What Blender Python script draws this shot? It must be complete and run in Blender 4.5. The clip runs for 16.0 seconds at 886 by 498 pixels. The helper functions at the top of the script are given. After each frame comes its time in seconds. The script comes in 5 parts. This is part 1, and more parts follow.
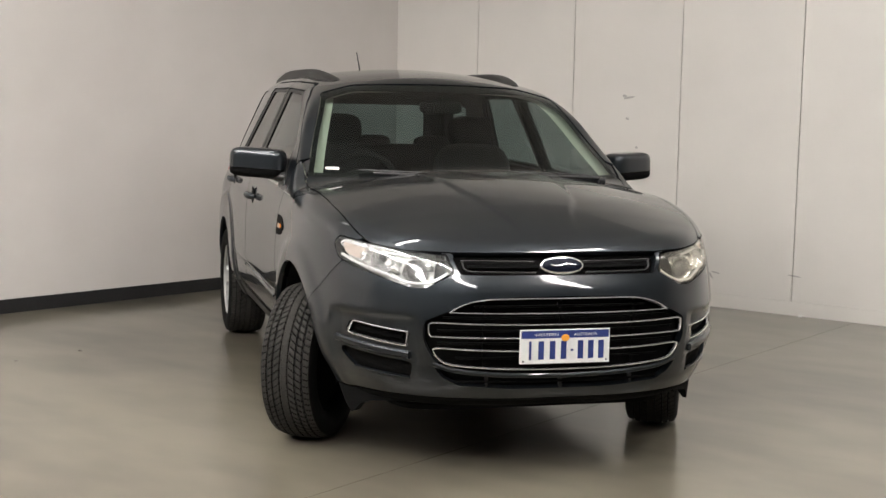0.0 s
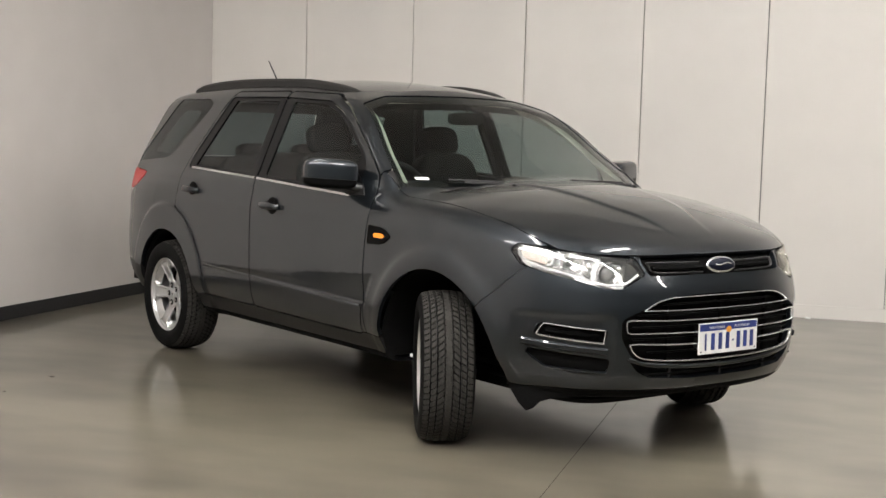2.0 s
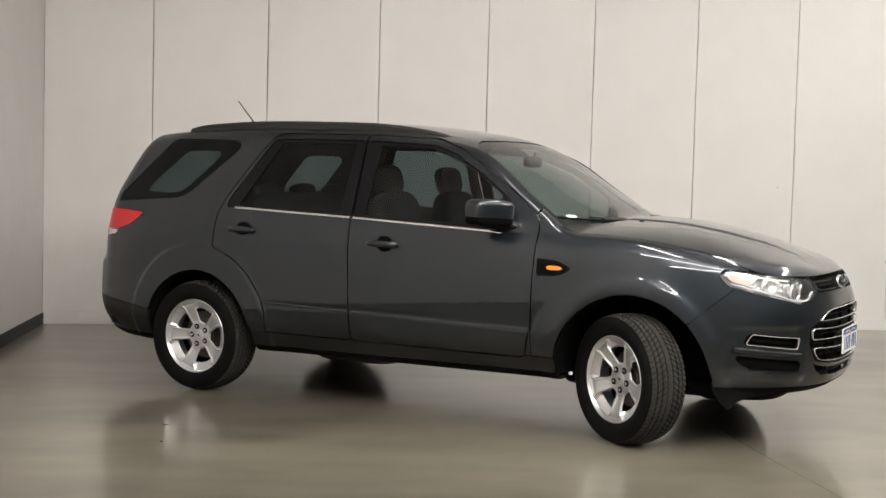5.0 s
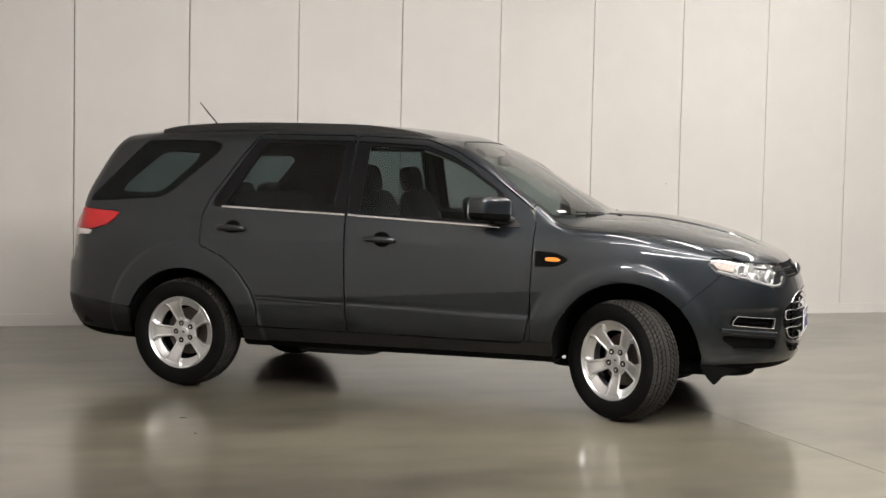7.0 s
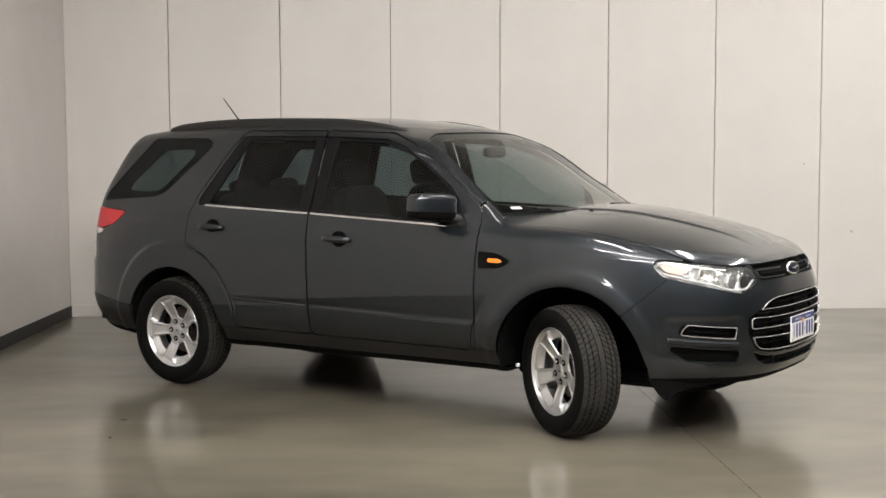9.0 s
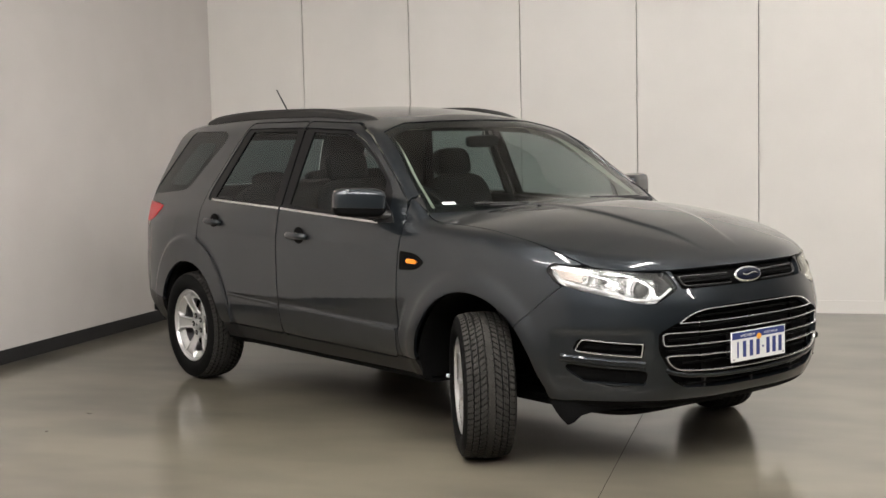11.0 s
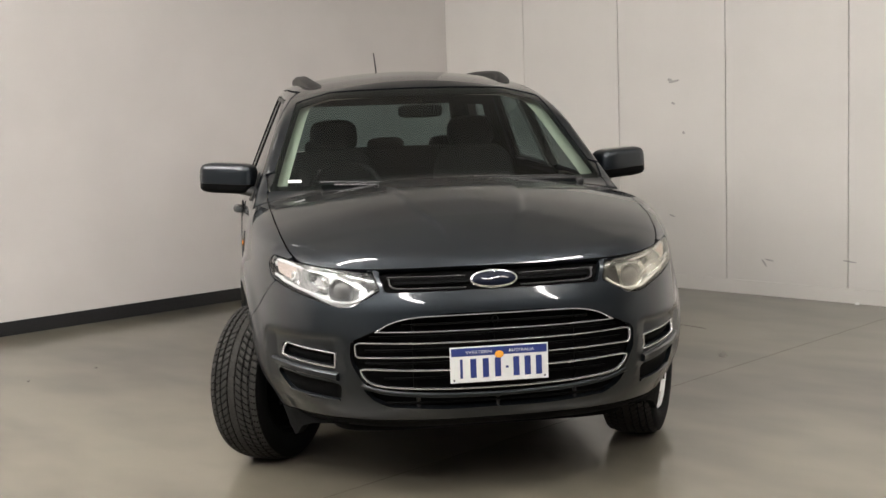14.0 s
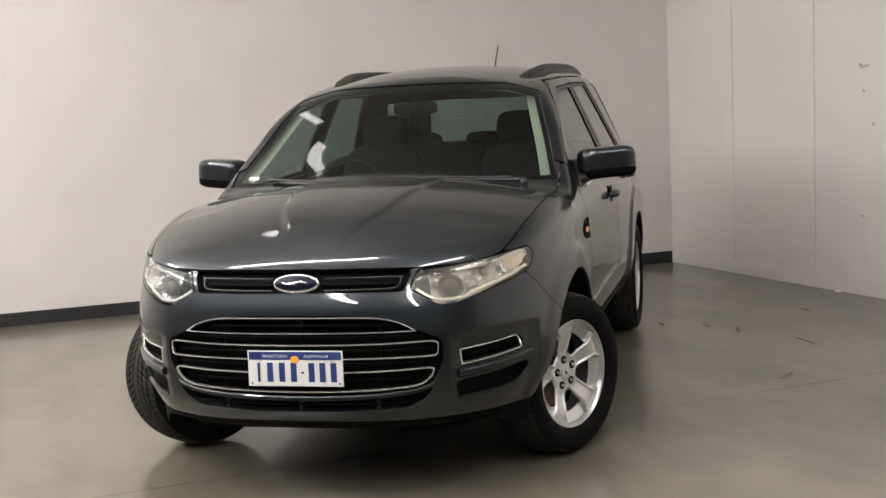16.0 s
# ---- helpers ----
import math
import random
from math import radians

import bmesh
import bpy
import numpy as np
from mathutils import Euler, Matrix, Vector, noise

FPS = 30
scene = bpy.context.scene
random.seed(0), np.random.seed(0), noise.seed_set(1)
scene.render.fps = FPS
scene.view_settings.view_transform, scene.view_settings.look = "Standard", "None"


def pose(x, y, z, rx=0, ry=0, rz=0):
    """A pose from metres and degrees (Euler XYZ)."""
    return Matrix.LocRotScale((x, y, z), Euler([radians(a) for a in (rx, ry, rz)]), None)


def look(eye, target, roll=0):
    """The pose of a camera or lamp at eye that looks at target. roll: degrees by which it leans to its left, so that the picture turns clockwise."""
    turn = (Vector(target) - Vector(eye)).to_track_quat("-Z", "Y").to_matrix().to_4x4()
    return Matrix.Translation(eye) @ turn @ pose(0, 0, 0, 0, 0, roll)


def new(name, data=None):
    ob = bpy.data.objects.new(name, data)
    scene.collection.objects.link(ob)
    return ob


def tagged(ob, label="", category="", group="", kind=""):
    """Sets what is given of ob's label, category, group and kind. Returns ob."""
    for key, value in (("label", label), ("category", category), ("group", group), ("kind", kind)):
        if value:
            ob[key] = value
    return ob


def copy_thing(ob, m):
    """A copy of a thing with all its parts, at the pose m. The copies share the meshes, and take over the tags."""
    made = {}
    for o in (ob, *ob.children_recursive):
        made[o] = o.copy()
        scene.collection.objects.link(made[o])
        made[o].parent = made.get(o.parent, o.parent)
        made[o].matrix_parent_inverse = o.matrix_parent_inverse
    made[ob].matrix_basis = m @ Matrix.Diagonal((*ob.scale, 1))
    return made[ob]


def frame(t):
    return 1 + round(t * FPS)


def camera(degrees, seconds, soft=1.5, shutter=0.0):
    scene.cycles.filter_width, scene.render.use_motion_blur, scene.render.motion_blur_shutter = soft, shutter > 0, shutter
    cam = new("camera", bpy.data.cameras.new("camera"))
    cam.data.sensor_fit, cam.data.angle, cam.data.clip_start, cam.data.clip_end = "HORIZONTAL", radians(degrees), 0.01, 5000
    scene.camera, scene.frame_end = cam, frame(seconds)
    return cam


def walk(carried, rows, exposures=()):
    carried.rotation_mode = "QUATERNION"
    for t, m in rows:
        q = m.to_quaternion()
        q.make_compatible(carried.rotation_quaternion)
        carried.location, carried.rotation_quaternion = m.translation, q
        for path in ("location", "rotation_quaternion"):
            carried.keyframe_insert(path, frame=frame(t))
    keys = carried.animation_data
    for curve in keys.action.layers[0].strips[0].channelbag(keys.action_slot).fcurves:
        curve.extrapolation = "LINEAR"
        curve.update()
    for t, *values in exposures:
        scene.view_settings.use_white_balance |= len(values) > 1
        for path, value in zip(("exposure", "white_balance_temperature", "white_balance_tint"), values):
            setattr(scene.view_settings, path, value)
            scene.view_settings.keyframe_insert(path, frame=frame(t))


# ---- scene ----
cam = camera(38.0, 16.0)
PATH = [
    (0, (7.059, -1.78, 1.438), (5.141, -1.253, 1.233), 1.2),
    (0.5, (6.79, -2.411, 1.403), (4.939, -1.678, 1.206), 1.2),
    (1, (6.673, -3.097, 1.405), (4.902, -2.186, 1.222), 1.7),
    (1.5, (6.375, -3.669, 1.407), (4.682, -2.621, 1.226), 1.7),
    (2, (6.135, -4.29, 1.41), (4.53, -3.111, 1.229), 1.5),
    (2.5, (5.757, -4.817, 1.391), (4.245, -3.52, 1.215), 1.7),
    (3, (5.402, -5.403, 1.395), (3.996, -3.992, 1.219), 1.6),
    (3.5, (5.03, -5.865, 1.449), (3.729, -4.357, 1.263), 1.4),
    (4, (4.584, -6.398, 1.449), (3.407, -4.79, 1.281), 1.6),
    (4.2, (4.434, -6.582, 1.44), (3.297, -4.944, 1.285), 1.6),
    (6.3, (2.785, -8.003, 1.369), (2.138, -6.112, 1.279), 1.4),
    (6.5, (2.722, -8.077, 1.372), (2.095, -6.18, 1.283), 1.4),
    (7, (2.806, -8.136, 1.373), (2.167, -6.244, 1.261), 1.2),
    (7.5, (3.225, -7.971, 1.428), (2.468, -6.127, 1.279), 0.7),
    (8, (3.618, -7.631, 1.417), (2.749, -5.836, 1.266), 0.5),
    (8.5, (4.122, -7.228, 1.453), (3.143, -5.49, 1.304), 0.2),
    (9, (4.626, -6.753, 1.517), (3.514, -5.099, 1.359), -0.2),
    (9.5, (5.048, -6.272, 1.501), (3.809, -4.709, 1.353), -0.2),
    (9.7, (5.256, -6.066, 1.522), (3.973, -4.54, 1.364), -0.6),
    (11.8, (6.45, -3.649, 1.513), (4.722, -2.66, 1.328), -1.2),
    (12, (6.551, -3.404, 1.482), (4.794, -2.468, 1.29), -1.3),
    (12.5, (6.738, -2.772, 1.488), (4.915, -1.975, 1.282), -1.4),
    (13, (6.887, -2.188, 1.507), (5.009, -1.535, 1.291), -1.6),
    (13.5, (7.0, -1.495, 1.496), (5.068, -1.022, 1.283), -1.9),
    (14, (7.038, -0.896, 1.536), (5.074, -0.6, 1.306), -1.9),
    (14.5, (7.109, -0.254, 1.553), (5.126, -0.131, 1.318), -2.2),
    (15, (7.037, 0.392, 1.527), (5.052, 0.332, 1.294), -2.1),
    (15.5, (7.008, 1.054, 1.526), (5.039, 0.792, 1.289), -2.3),
    (16, (6.837, 1.671, 1.533), (4.908, 1.198, 1.299), -2.5),
]
walk(cam, [(t, look(eye, target, roll)) for t, eye, target, roll in PATH])

# ---- world, lights ----
world = bpy.data.worlds.new("world")
scene.world = world
world.use_nodes = True
world.node_tree.nodes["Background"].inputs[0].default_value = (0.9, 0.93, 1.0, 1)
world.node_tree.nodes["Background"].inputs[1].default_value = 0.0

CORNER = Vector((-4.605, 0.947, 0))            # where the two walls meet on the floor
TURN = 34.3                                   # the plaster wall's square direction, degrees from the car's axis
SPLAY = 2.9                                   # the panel wall and the floor's joints open a little wider than square
ROOM = Matrix.Translation(CORNER) @ pose(0, 0, 0, 0, 0, TURN)   # room axes: x along the panel wall, -y along the plaster wall
ROOM_L, ROOM_W, ROOM_H = 16.0, 15.0, 4.6
PANELS = ROOM @ pose(0, 0, 0, 0, 0, SPLAY)


# ---- materials ----
def material(name, base=(0.5, 0.5, 0.5), rough=0.5, metal=0.0, coat=0.0, coat_rough=0.03, vary=0.0, scale=3.0, fine=60.0, bump=0.0, rvary=0.0, ior=1.5):
    m = bpy.data.materials.new(name)
    m.use_nodes = True
    nt = m.node_tree
    b = nt.nodes["Principled BSDF"]
    b.inputs["Base Color"].default_value = (*base, 1)
    b.inputs["Roughness"].default_value = rough
    b.inputs["Metallic"].default_value = metal
    b.inputs["Coat Weight"].default_value = coat
    b.inputs["Coat Roughness"].default_value = coat_rough
    b.inputs["IOR"].default_value = ior
    if vary or bump or rvary:
        tc = nt.nodes.new("ShaderNodeTexCoord")
        big = nt.nodes.new("ShaderNodeTexNoise")
        big.inputs["Scale"].default_value, big.inputs["Detail"].default_value = scale, 5
        small = nt.nodes.new("ShaderNodeTexNoise")
        small.inputs["Scale"].default_value, small.inputs["Detail"].default_value = fine, 4
        for n in (big, small):
            nt.links.new(tc.outputs["Object"], n.inputs["Vector"])
        if vary:
            add = nt.nodes.new("ShaderNodeMath")
            add.operation = "ADD"
            nt.links.new(big.outputs["Fac"], add.inputs[0])
            nt.links.new(small.outputs["Fac"], add.inputs[1])
            ramp = nt.nodes.new("ShaderNodeMapRange")
            ramp.inputs["From Min"].default_value, ramp.inputs["From Max"].default_value = 0.7, 1.3
            ramp.inputs["To Min"].default_value, ramp.inputs["To Max"].default_value = 1 - vary, 1 + vary
            nt.links.new(add.outputs[0], ramp.inputs["Value"])
            mul = nt.nodes.new("ShaderNodeVectorMath")
            mul.operation = "MULTIPLY"
            mul.inputs[0].default_value = base
            nt.links.new(ramp.outputs["Result"], mul.inputs[1])
            nt.links.new(mul.outputs[0], b.inputs["Base Color"])
        if rvary:
            rr = nt.nodes.new("ShaderNodeMapRange")
            rr.inputs["From Min"].default_value, rr.inputs["From Max"].default_value = 0.3, 0.7
            rr.inputs["To Min"].default_value, rr.inputs["To Max"].default_value = max(0.02, rough - rvary), rough + rvary
            nt.links.new(big.outputs["Fac"], rr.inputs["Value"])
            nt.links.new(rr.outputs["Result"], b.inputs["Roughness"])
        if bump:
            bp = nt.nodes.new("ShaderNodeBump")
            bp.inputs["Strength"].default_value, bp.inputs["Distance"].default_value = 1.0, bump
            nt.links.new(small.outputs["Fac"], bp.inputs["Height"])
            nt.links.new(bp.outputs["Normal"], b.inputs["Normal"])
    return m


def glass(name, tint, gloss=1.0, base=0.055):
    """Thin pane: see-through, tinted, with a clear surface reflection."""
    m = bpy.data.materials.new(name)
    m.use_nodes = True
    nt = m.node_tree
    nt.nodes.remove(nt.nodes["Principled BSDF"])
    out = nt.nodes["Material Output"]
    tr = nt.nodes.new("ShaderNodeBsdfTransparent")
    tr.inputs["Color"].default_value = (*tint, 1)
    gl = nt.nodes.new("ShaderNodeBsdfGlossy")
    gl.inputs["Roughness"].default_value = 0.0
    gl.inputs["Color"].default_value = (gloss, gloss, gloss, 1)
    lw = nt.nodes.new("ShaderNodeLayerWeight")
    lw.inputs["Blend"].default_value = 0.5
    pw = nt.nodes.new("ShaderNodeMath")
    pw.operation = "POWER"
    pw.inputs[1].default_value = 5.0
    nt.links.new(lw.outputs["Facing"], pw.inputs[0])
    fr = nt.nodes.new("ShaderNodeMath")
    fr.operation = "MULTIPLY_ADD"
    fr.inputs[1].default_value, fr.inputs[2].default_value = 0.90, base
    nt.links.new(pw.outputs[0], fr.inputs[0])
    mix = nt.nodes.new("ShaderNodeMixShader")
    nt.links.new(fr.outputs[0], mix.inputs[0])
    nt.links.new(tr.outputs[0], mix.inputs[1])
    nt.links.new(gl.outputs[0], mix.inputs[2])
    nt.links.new(mix.outputs[0], out.inputs["Surface"])
    return m


def hazed(name, tint, haze, amount):
    """A weathered clear plastic: a glass with a share of milky scatter."""
    m = glass(name, tint)
    nt = m.node_tree
    out = nt.nodes["Material Output"]
    clear = out.inputs["Surface"].links[0].from_socket
    milk = nt.nodes.new("ShaderNodeBsdfDiffuse")
    milk.inputs["Color"].default_value = (*haze, 1)
    noise = nt.nodes.new("ShaderNodeTexNoise")
    noise.inputs["Scale"].default_value, noise.inputs["Detail"].default_value = 9.0, 4
    tc = nt.nodes.new("ShaderNodeTexCoord")
    nt.links.new(tc.outputs["Object"], noise.inputs["Vector"])
    rng = nt.nodes.new("ShaderNodeMapRange")
    rng.inputs["From Min"].default_value, rng.inputs["From Max"].default_value = 0.3, 0.7
    rng.inputs["To Min"].default_value, rng.inputs["To Max"].default_value = amount * 0.5, amount * 1.5
    nt.links.new(noise.outputs["Fac"], rng.inputs["Value"])
    mix = nt.nodes.new("ShaderNodeMixShader")
    nt.links.new(rng.outputs["Result"], mix.inputs[0])
    nt.links.new(clear, mix.inputs[1])
    nt.links.new(milk.outputs[0], mix.inputs[2])
    nt.links.new(mix.outputs[0], out.inputs["Surface"])
    return m


def emitter(name, colour, strength):
    m = bpy.data.materials.new(name)
    m.use_nodes = True
    b = m.node_tree.nodes["Principled BSDF"]
    b.inputs["Base Color"].default_value = (0.9, 0.9, 0.9, 1)
    b.inputs["Emission Color"].default_value = (*colour, 1)
    b.inputs["Emission Strength"].default_value = strength
    return m


PAINT = material("dark grey metallic paint", (0.0146, 0.0191, 0.0239), 0.38, 0.8, coat=1.0, coat_rough=0.05, vary=0.05, scale=2.0, fine=900)
BLACK = material("satin black plastic", (0.007, 0.007, 0.0075), 0.42, vary=0.2, fine=300, bump=0.0003)
PIANO = material("gloss black trim", (0.004, 0.004, 0.0045), 0.16, vary=0.1, ior=1.3)
VOID = material("matt black moulding", (0.003, 0.003, 0.003), 0.6, vary=0.2, fine=200, ior=1.12)
LINER = material("black wheel well liner", (0.003, 0.003, 0.003), 0.9, vary=0.3, fine=90, bump=0.002, ior=1.2)
TREAD = material("dusty tread rubber", (0.024, 0.0225, 0.020), 0.8, vary=0.3, scale=8, fine=140, bump=0.0006, ior=1.35)
RUBBER = material("tyre rubber", (0.004, 0.004, 0.004), 0.7, vary=0.3, scale=8, fine=140, bump=0.0006, ior=1.2)
ALLOY = material("silver painted alloy", (0.66, 0.665, 0.67), 0.28, 0.85, vary=0.06, fine=200)
DISC = material("worn brake disc steel", (0.18, 0.15, 0.13), 0.5, 0.8, vary=0.3)
CHROME = material("chrome", (0.86, 0.865, 0.875), 0.16, 0.86, vary=0.03)
SATIN = material("satin chrome strip", (0.72, 0.72, 0.72), 0.22, 1.0, vary=0.03)
TINT = glass("tinted privacy glass", (0.23, 0.285, 0.29), base=0.022)
CLEAR = glass("windscreen glass", (0.58, 0.66, 0.63), base=0.045)
LIGHTTINT = glass("lightly tinted glass", (0.33, 0.38, 0.385), base=0.024)
LENS = hazed("clear polycarbonate lens", (0.94, 0.95, 0.95), (0.8, 0.8, 0.8), 0.03)
YELLOWED = hazed("yellowed polycarbonate lens", (0.95, 0.93, 0.86), (0.82, 0.78, 0.66), 0.07)
FRIT = material("black ceramic frit", (0.004, 0.004, 0.0045), 0.3, ior=1.25)
RED = material("red tail lamp plastic", (0.52, 0.012, 0.016), 0.3, coat=0.25, vary=0.15, fine=120)
WHITELENS = material("white reversing lamp plastic", (0.72, 0.66, 0.64), 0.2, coat=1.0, vary=0.08)
AMBER = material("amber indicator plastic", (0.75, 0.22, 0.012), 0.2, coat=1.0, vary=0.15, fine=150)
CLOTH = material("charcoal seat cloth", (0.008, 0.0083, 0.0092), 0.9, vary=0.25, fine=400, bump=0.0006)
TRIM = material("dark interior plastic", (0.009, 0.0095, 0.010), 0.7, vary=0.2, fine=300, bump=0.0003, ior=1.25)
BEIGE = material("pale beige pillar trim", (0.46, 0.45, 0.38), 0.8, vary=0.08, fine=300)
STEEL = material("grey underbody steel", (0.05, 0.05, 0.05), 0.6, 0.4, vary=0.4)
PLATEW = material("white plate paint", (0.72, 0.72, 0.70), 0.45, vary=0.04)
PLATEB = material("blue plate paint", (0.020, 0.036, 0.165), 0.45, vary=0.06)
ORANGE = material("orange plate emblem", (0.80, 0.35, 0.04), 0.5, vary=0.05)
BADGE = material("blue enamel badge", (0.004, 0.0062, 0.016), 0.4, vary=0.1, ior=1.3)
STICKER = material("white paper sticker", (0.85, 0.85, 0.85), 0.7, vary=0.03)
PLASTER = material("off-white painted plaster", (0.60, 0.57, 0.545), 0.75, vary=0.035, scale=0.5, fine=2.5)
PANEL = material("white coated wall panel", (0.66, 0.635, 0.60), 0.42, vary=0.03, scale=0.6, fine=2.5)
JOINT = material("grey joint sealant", (0.24, 0.232, 0.225), 0.8, vary=0.2)
# grey of the unseen walls, darkened to dim reflections in the car's sides
FARWALL = material("unseen wall grey", (0.22, 0.213, 0.206), 0.8, vary=0.08, scale=0.5, fine=8)
SKIRT = material("black rubber skirting", (0.012, 0.012, 0.013), 0.55, vary=0.25, fine=60, bump=0.0008)
CEIL = material("pale grey ceiling sheet", (0.55, 0.543, 0.53), 0.8, vary=0.04, scale=0.8)
TUBE = emitter("lit opal diffuser", (1.0, 0.962, 0.93), 50.5)
SOFT = emitter("lit ceiling diffuser", (1.0, 0.962, 0.93), 56.0)
DIM = emitter("faintly lit opal diffuser", (1.0, 0.97, 0.95), 5.0)
SCUFF = material("faint grey scuff", (0.40, 0.385, 0.37), 0.7, vary=0.3, fine=80)
STAIN = material("dark floor stain", (0.098, 0.087, 0.071), 0.20, vary=0.3, fine=60)
FILLER = material("dull joint filler", (0.060, 0.054, 0.045), 0.8, vary=0.2, ior=1.2)
CHIP = material("white paint chip", (0.8, 0.8, 0.78), 0.6, vary=0.1)
HOUSING = material("white lamp housing", (0.75, 0.75, 0.74), 0.5, vary=0.04)


def concrete():
    m = material("polished concrete", (0.235, 0.215, 0.185), 0.29, coat=0.6, coat_rough=0.13, ior=1.27)
    nt = m.node_tree
    b = nt.nodes["Principled BSDF"]
    tc = nt.nodes.new("ShaderNodeTexCoord")
    facs = []
    for sc, det, w, dist in ((0.5, 1.5, 0.5, 0.0), (1.5, 1.5, 0.35, 0.0), (4.2, 1.5, 0.19, 0.0)):
        n = nt.nodes.new("ShaderNodeTexNoise")
        n.inputs["Scale"].default_value, n.inputs["Detail"].default_value = sc, det
        n.inputs["Roughness"].default_value = 0.5
        n.inputs["Distortion"].default_value = dist
        mp = nt.nodes.new("ShaderNodeMapping")
        mp.inputs["Scale"].default_value = (0.62, 1.25, 1.0)        # trowelled along the room
        mp.inputs["Rotation"].default_value = (0, 0, 0.5)
        nt.links.new(tc.outputs["Object"], mp.inputs["Vector"])
        nt.links.new(mp.outputs["Vector"], n.inputs["Vector"])
        k = nt.nodes.new("ShaderNodeMath")
        k.operation = "MULTIPLY"
        k.inputs[1].default_value = w
        nt.links.new(n.outputs["Fac"], k.inputs[0])
        facs.append(k)
    s1 = nt.nodes.new("ShaderNodeMath")
    s2 = nt.nodes.new("ShaderNodeMath")
    for s, a, c in ((s1, facs[0], facs[1]), (s2, s1, facs[2])):
        nt.links.new(a.outputs[0], s.inputs[0])
        nt.links.new(c.outputs[0], s.inputs[1])
    ramp = nt.nodes.new("ShaderNodeValToRGB")
    ramp.color_ramp.elements[0].position, ramp.color_ramp.elements[0].color = 0.37, (0.062, 0.055, 0.0422, 1)
    ramp.color_ramp.elements[1].position, ramp.color_ramp.elements[1].color = 0.63, (0.172, 0.155, 0.119, 1)
    nt.links.new(s2.outputs[0], ramp.inputs[0])
    nt.links.new(ramp.outputs[0], b.inputs["Base Color"])
    rr = nt.nodes.new("ShaderNodeMapRange")
    rr.inputs["From Min"].default_value, rr.inputs["From Max"].default_value = 0.3, 0.7
    rr.inputs["To Min"].default_value, rr.inputs["To Max"].default_value = 0.284, 0.292
    nt.links.new(s1.outputs[0], rr.inputs["Value"])
    nt.links.new(rr.outputs["Result"], b.inputs["Roughness"])
    return m


CONCRETE = concrete()


# ---- mesh helpers ----
def link(name, me, mat, parent=None, label=""):
    ob = new(name, me)
    if mat:
        me.materials.append(mat)
    if parent is not None:
        ob.parent = parent
    if label:
        tagged(ob, label)
    return ob


def part(name, bm, mat, parent, label="", smooth=False):
    """Links a bmesh as one mesh object under a thing or under a part."""
    me = bpy.data.meshes.new(name)
    bm.to_mesh(me)
    bm.free()
    if smooth:
        me.polygons.foreach_set("use_smooth", [True] * len(me.polygons))
        me.set_sharp_from_angle(angle=radians(38))
    return link(name, me, mat, parent, label)


def box(bm, x0, x1, y0, y1, z0, z1, bevel=0.0, m=None, seg=2):
    r = bmesh.ops.create_cube(bm, size=1.0)
    vs = r["verts"]
    for v in vs:
        v.co = Vector(((x0 + x1) / 2 + v.co.x * (x1 - x0), (y0 + y1) / 2 + v.co.y * (y1 - y0), (z0 + z1) / 2 + v.co.z * (z1 - z0)))
    if bevel:
        es = list({e for v in vs for e in v.link_edges})
        r2 = bmesh.ops.bevel(bm, geom=es, offset=bevel, segments=seg, profile=0.6, affect="EDGES")
        vs = list({v for f in r2["faces"] for v in f.verts} | {v for v in vs if v.is_valid})
    if m is not None:
        bmesh.ops.transform(bm, matrix=m, verts=vs)
    return bm


def boxed(*a, **k):
    return box(bmesh.new(), *a, **k)


def grid_mesh(bm, P, closed_u=False, closed_v=False):
    """Faces over a grid of points P[i][j]."""
    vs = [[bm.verts.new(p) for p in row] for row in P]
    nu, nv = len(vs), len(vs[0])
    for i in range(nu if closed_u else nu - 1):
        for j in range(nv if closed_v else nv - 1):
            q = [vs[i][j], vs[(i + 1) % nu][j], vs[(i + 1) % nu][(j + 1) % nv], vs[i][(j + 1) % nv]]
            bm.faces.new(q)
    return vs


def revolve(bm, prof, n=64, axis="y", closed=False):
    """A profile of (radius, offset) turned about an axis."""
    P = []
    for k in range(n):
        a = 2 * math.pi * k / n
        c, s = math.cos(a), math.sin(a)
        P.append([(r * c, o, r * s) if axis == "y" else ((o, r * c, r * s) if axis == "x" else (r * c, r * s, o)) for r, o in prof])
    return grid_mesh(bm, P, True, closed)


def tube(bm, pts, r, n=8, cap=True, flat=1.0):
    """A round bar along points."""
    pts = [Vector(p) for p in pts]
    rings = []
    for i, p in enumerate(pts):
        d = (pts[min(i + 1, len(pts) - 1)] - pts[max(i - 1, 0)]).normalized()
        up = Vector((0, 0, 1)) if abs(d.z) < 0.9 else Vector((1, 0, 0))
        a = d.cross(up).normalized()
        b = a.cross(d)
        rr = r(i / (len(pts) - 1)) if callable(r) else r
        rings.append([p + a * rr * math.cos(2 * math.pi * k / n) + b * rr * flat * math.sin(2 * math.pi * k / n) for k in range(n)])
    vs = grid_mesh(bm, rings, False, True)
    if cap:
        bm.faces.new(vs[0][::-1])
        bm.faces.new(vs[-1])
    return bm


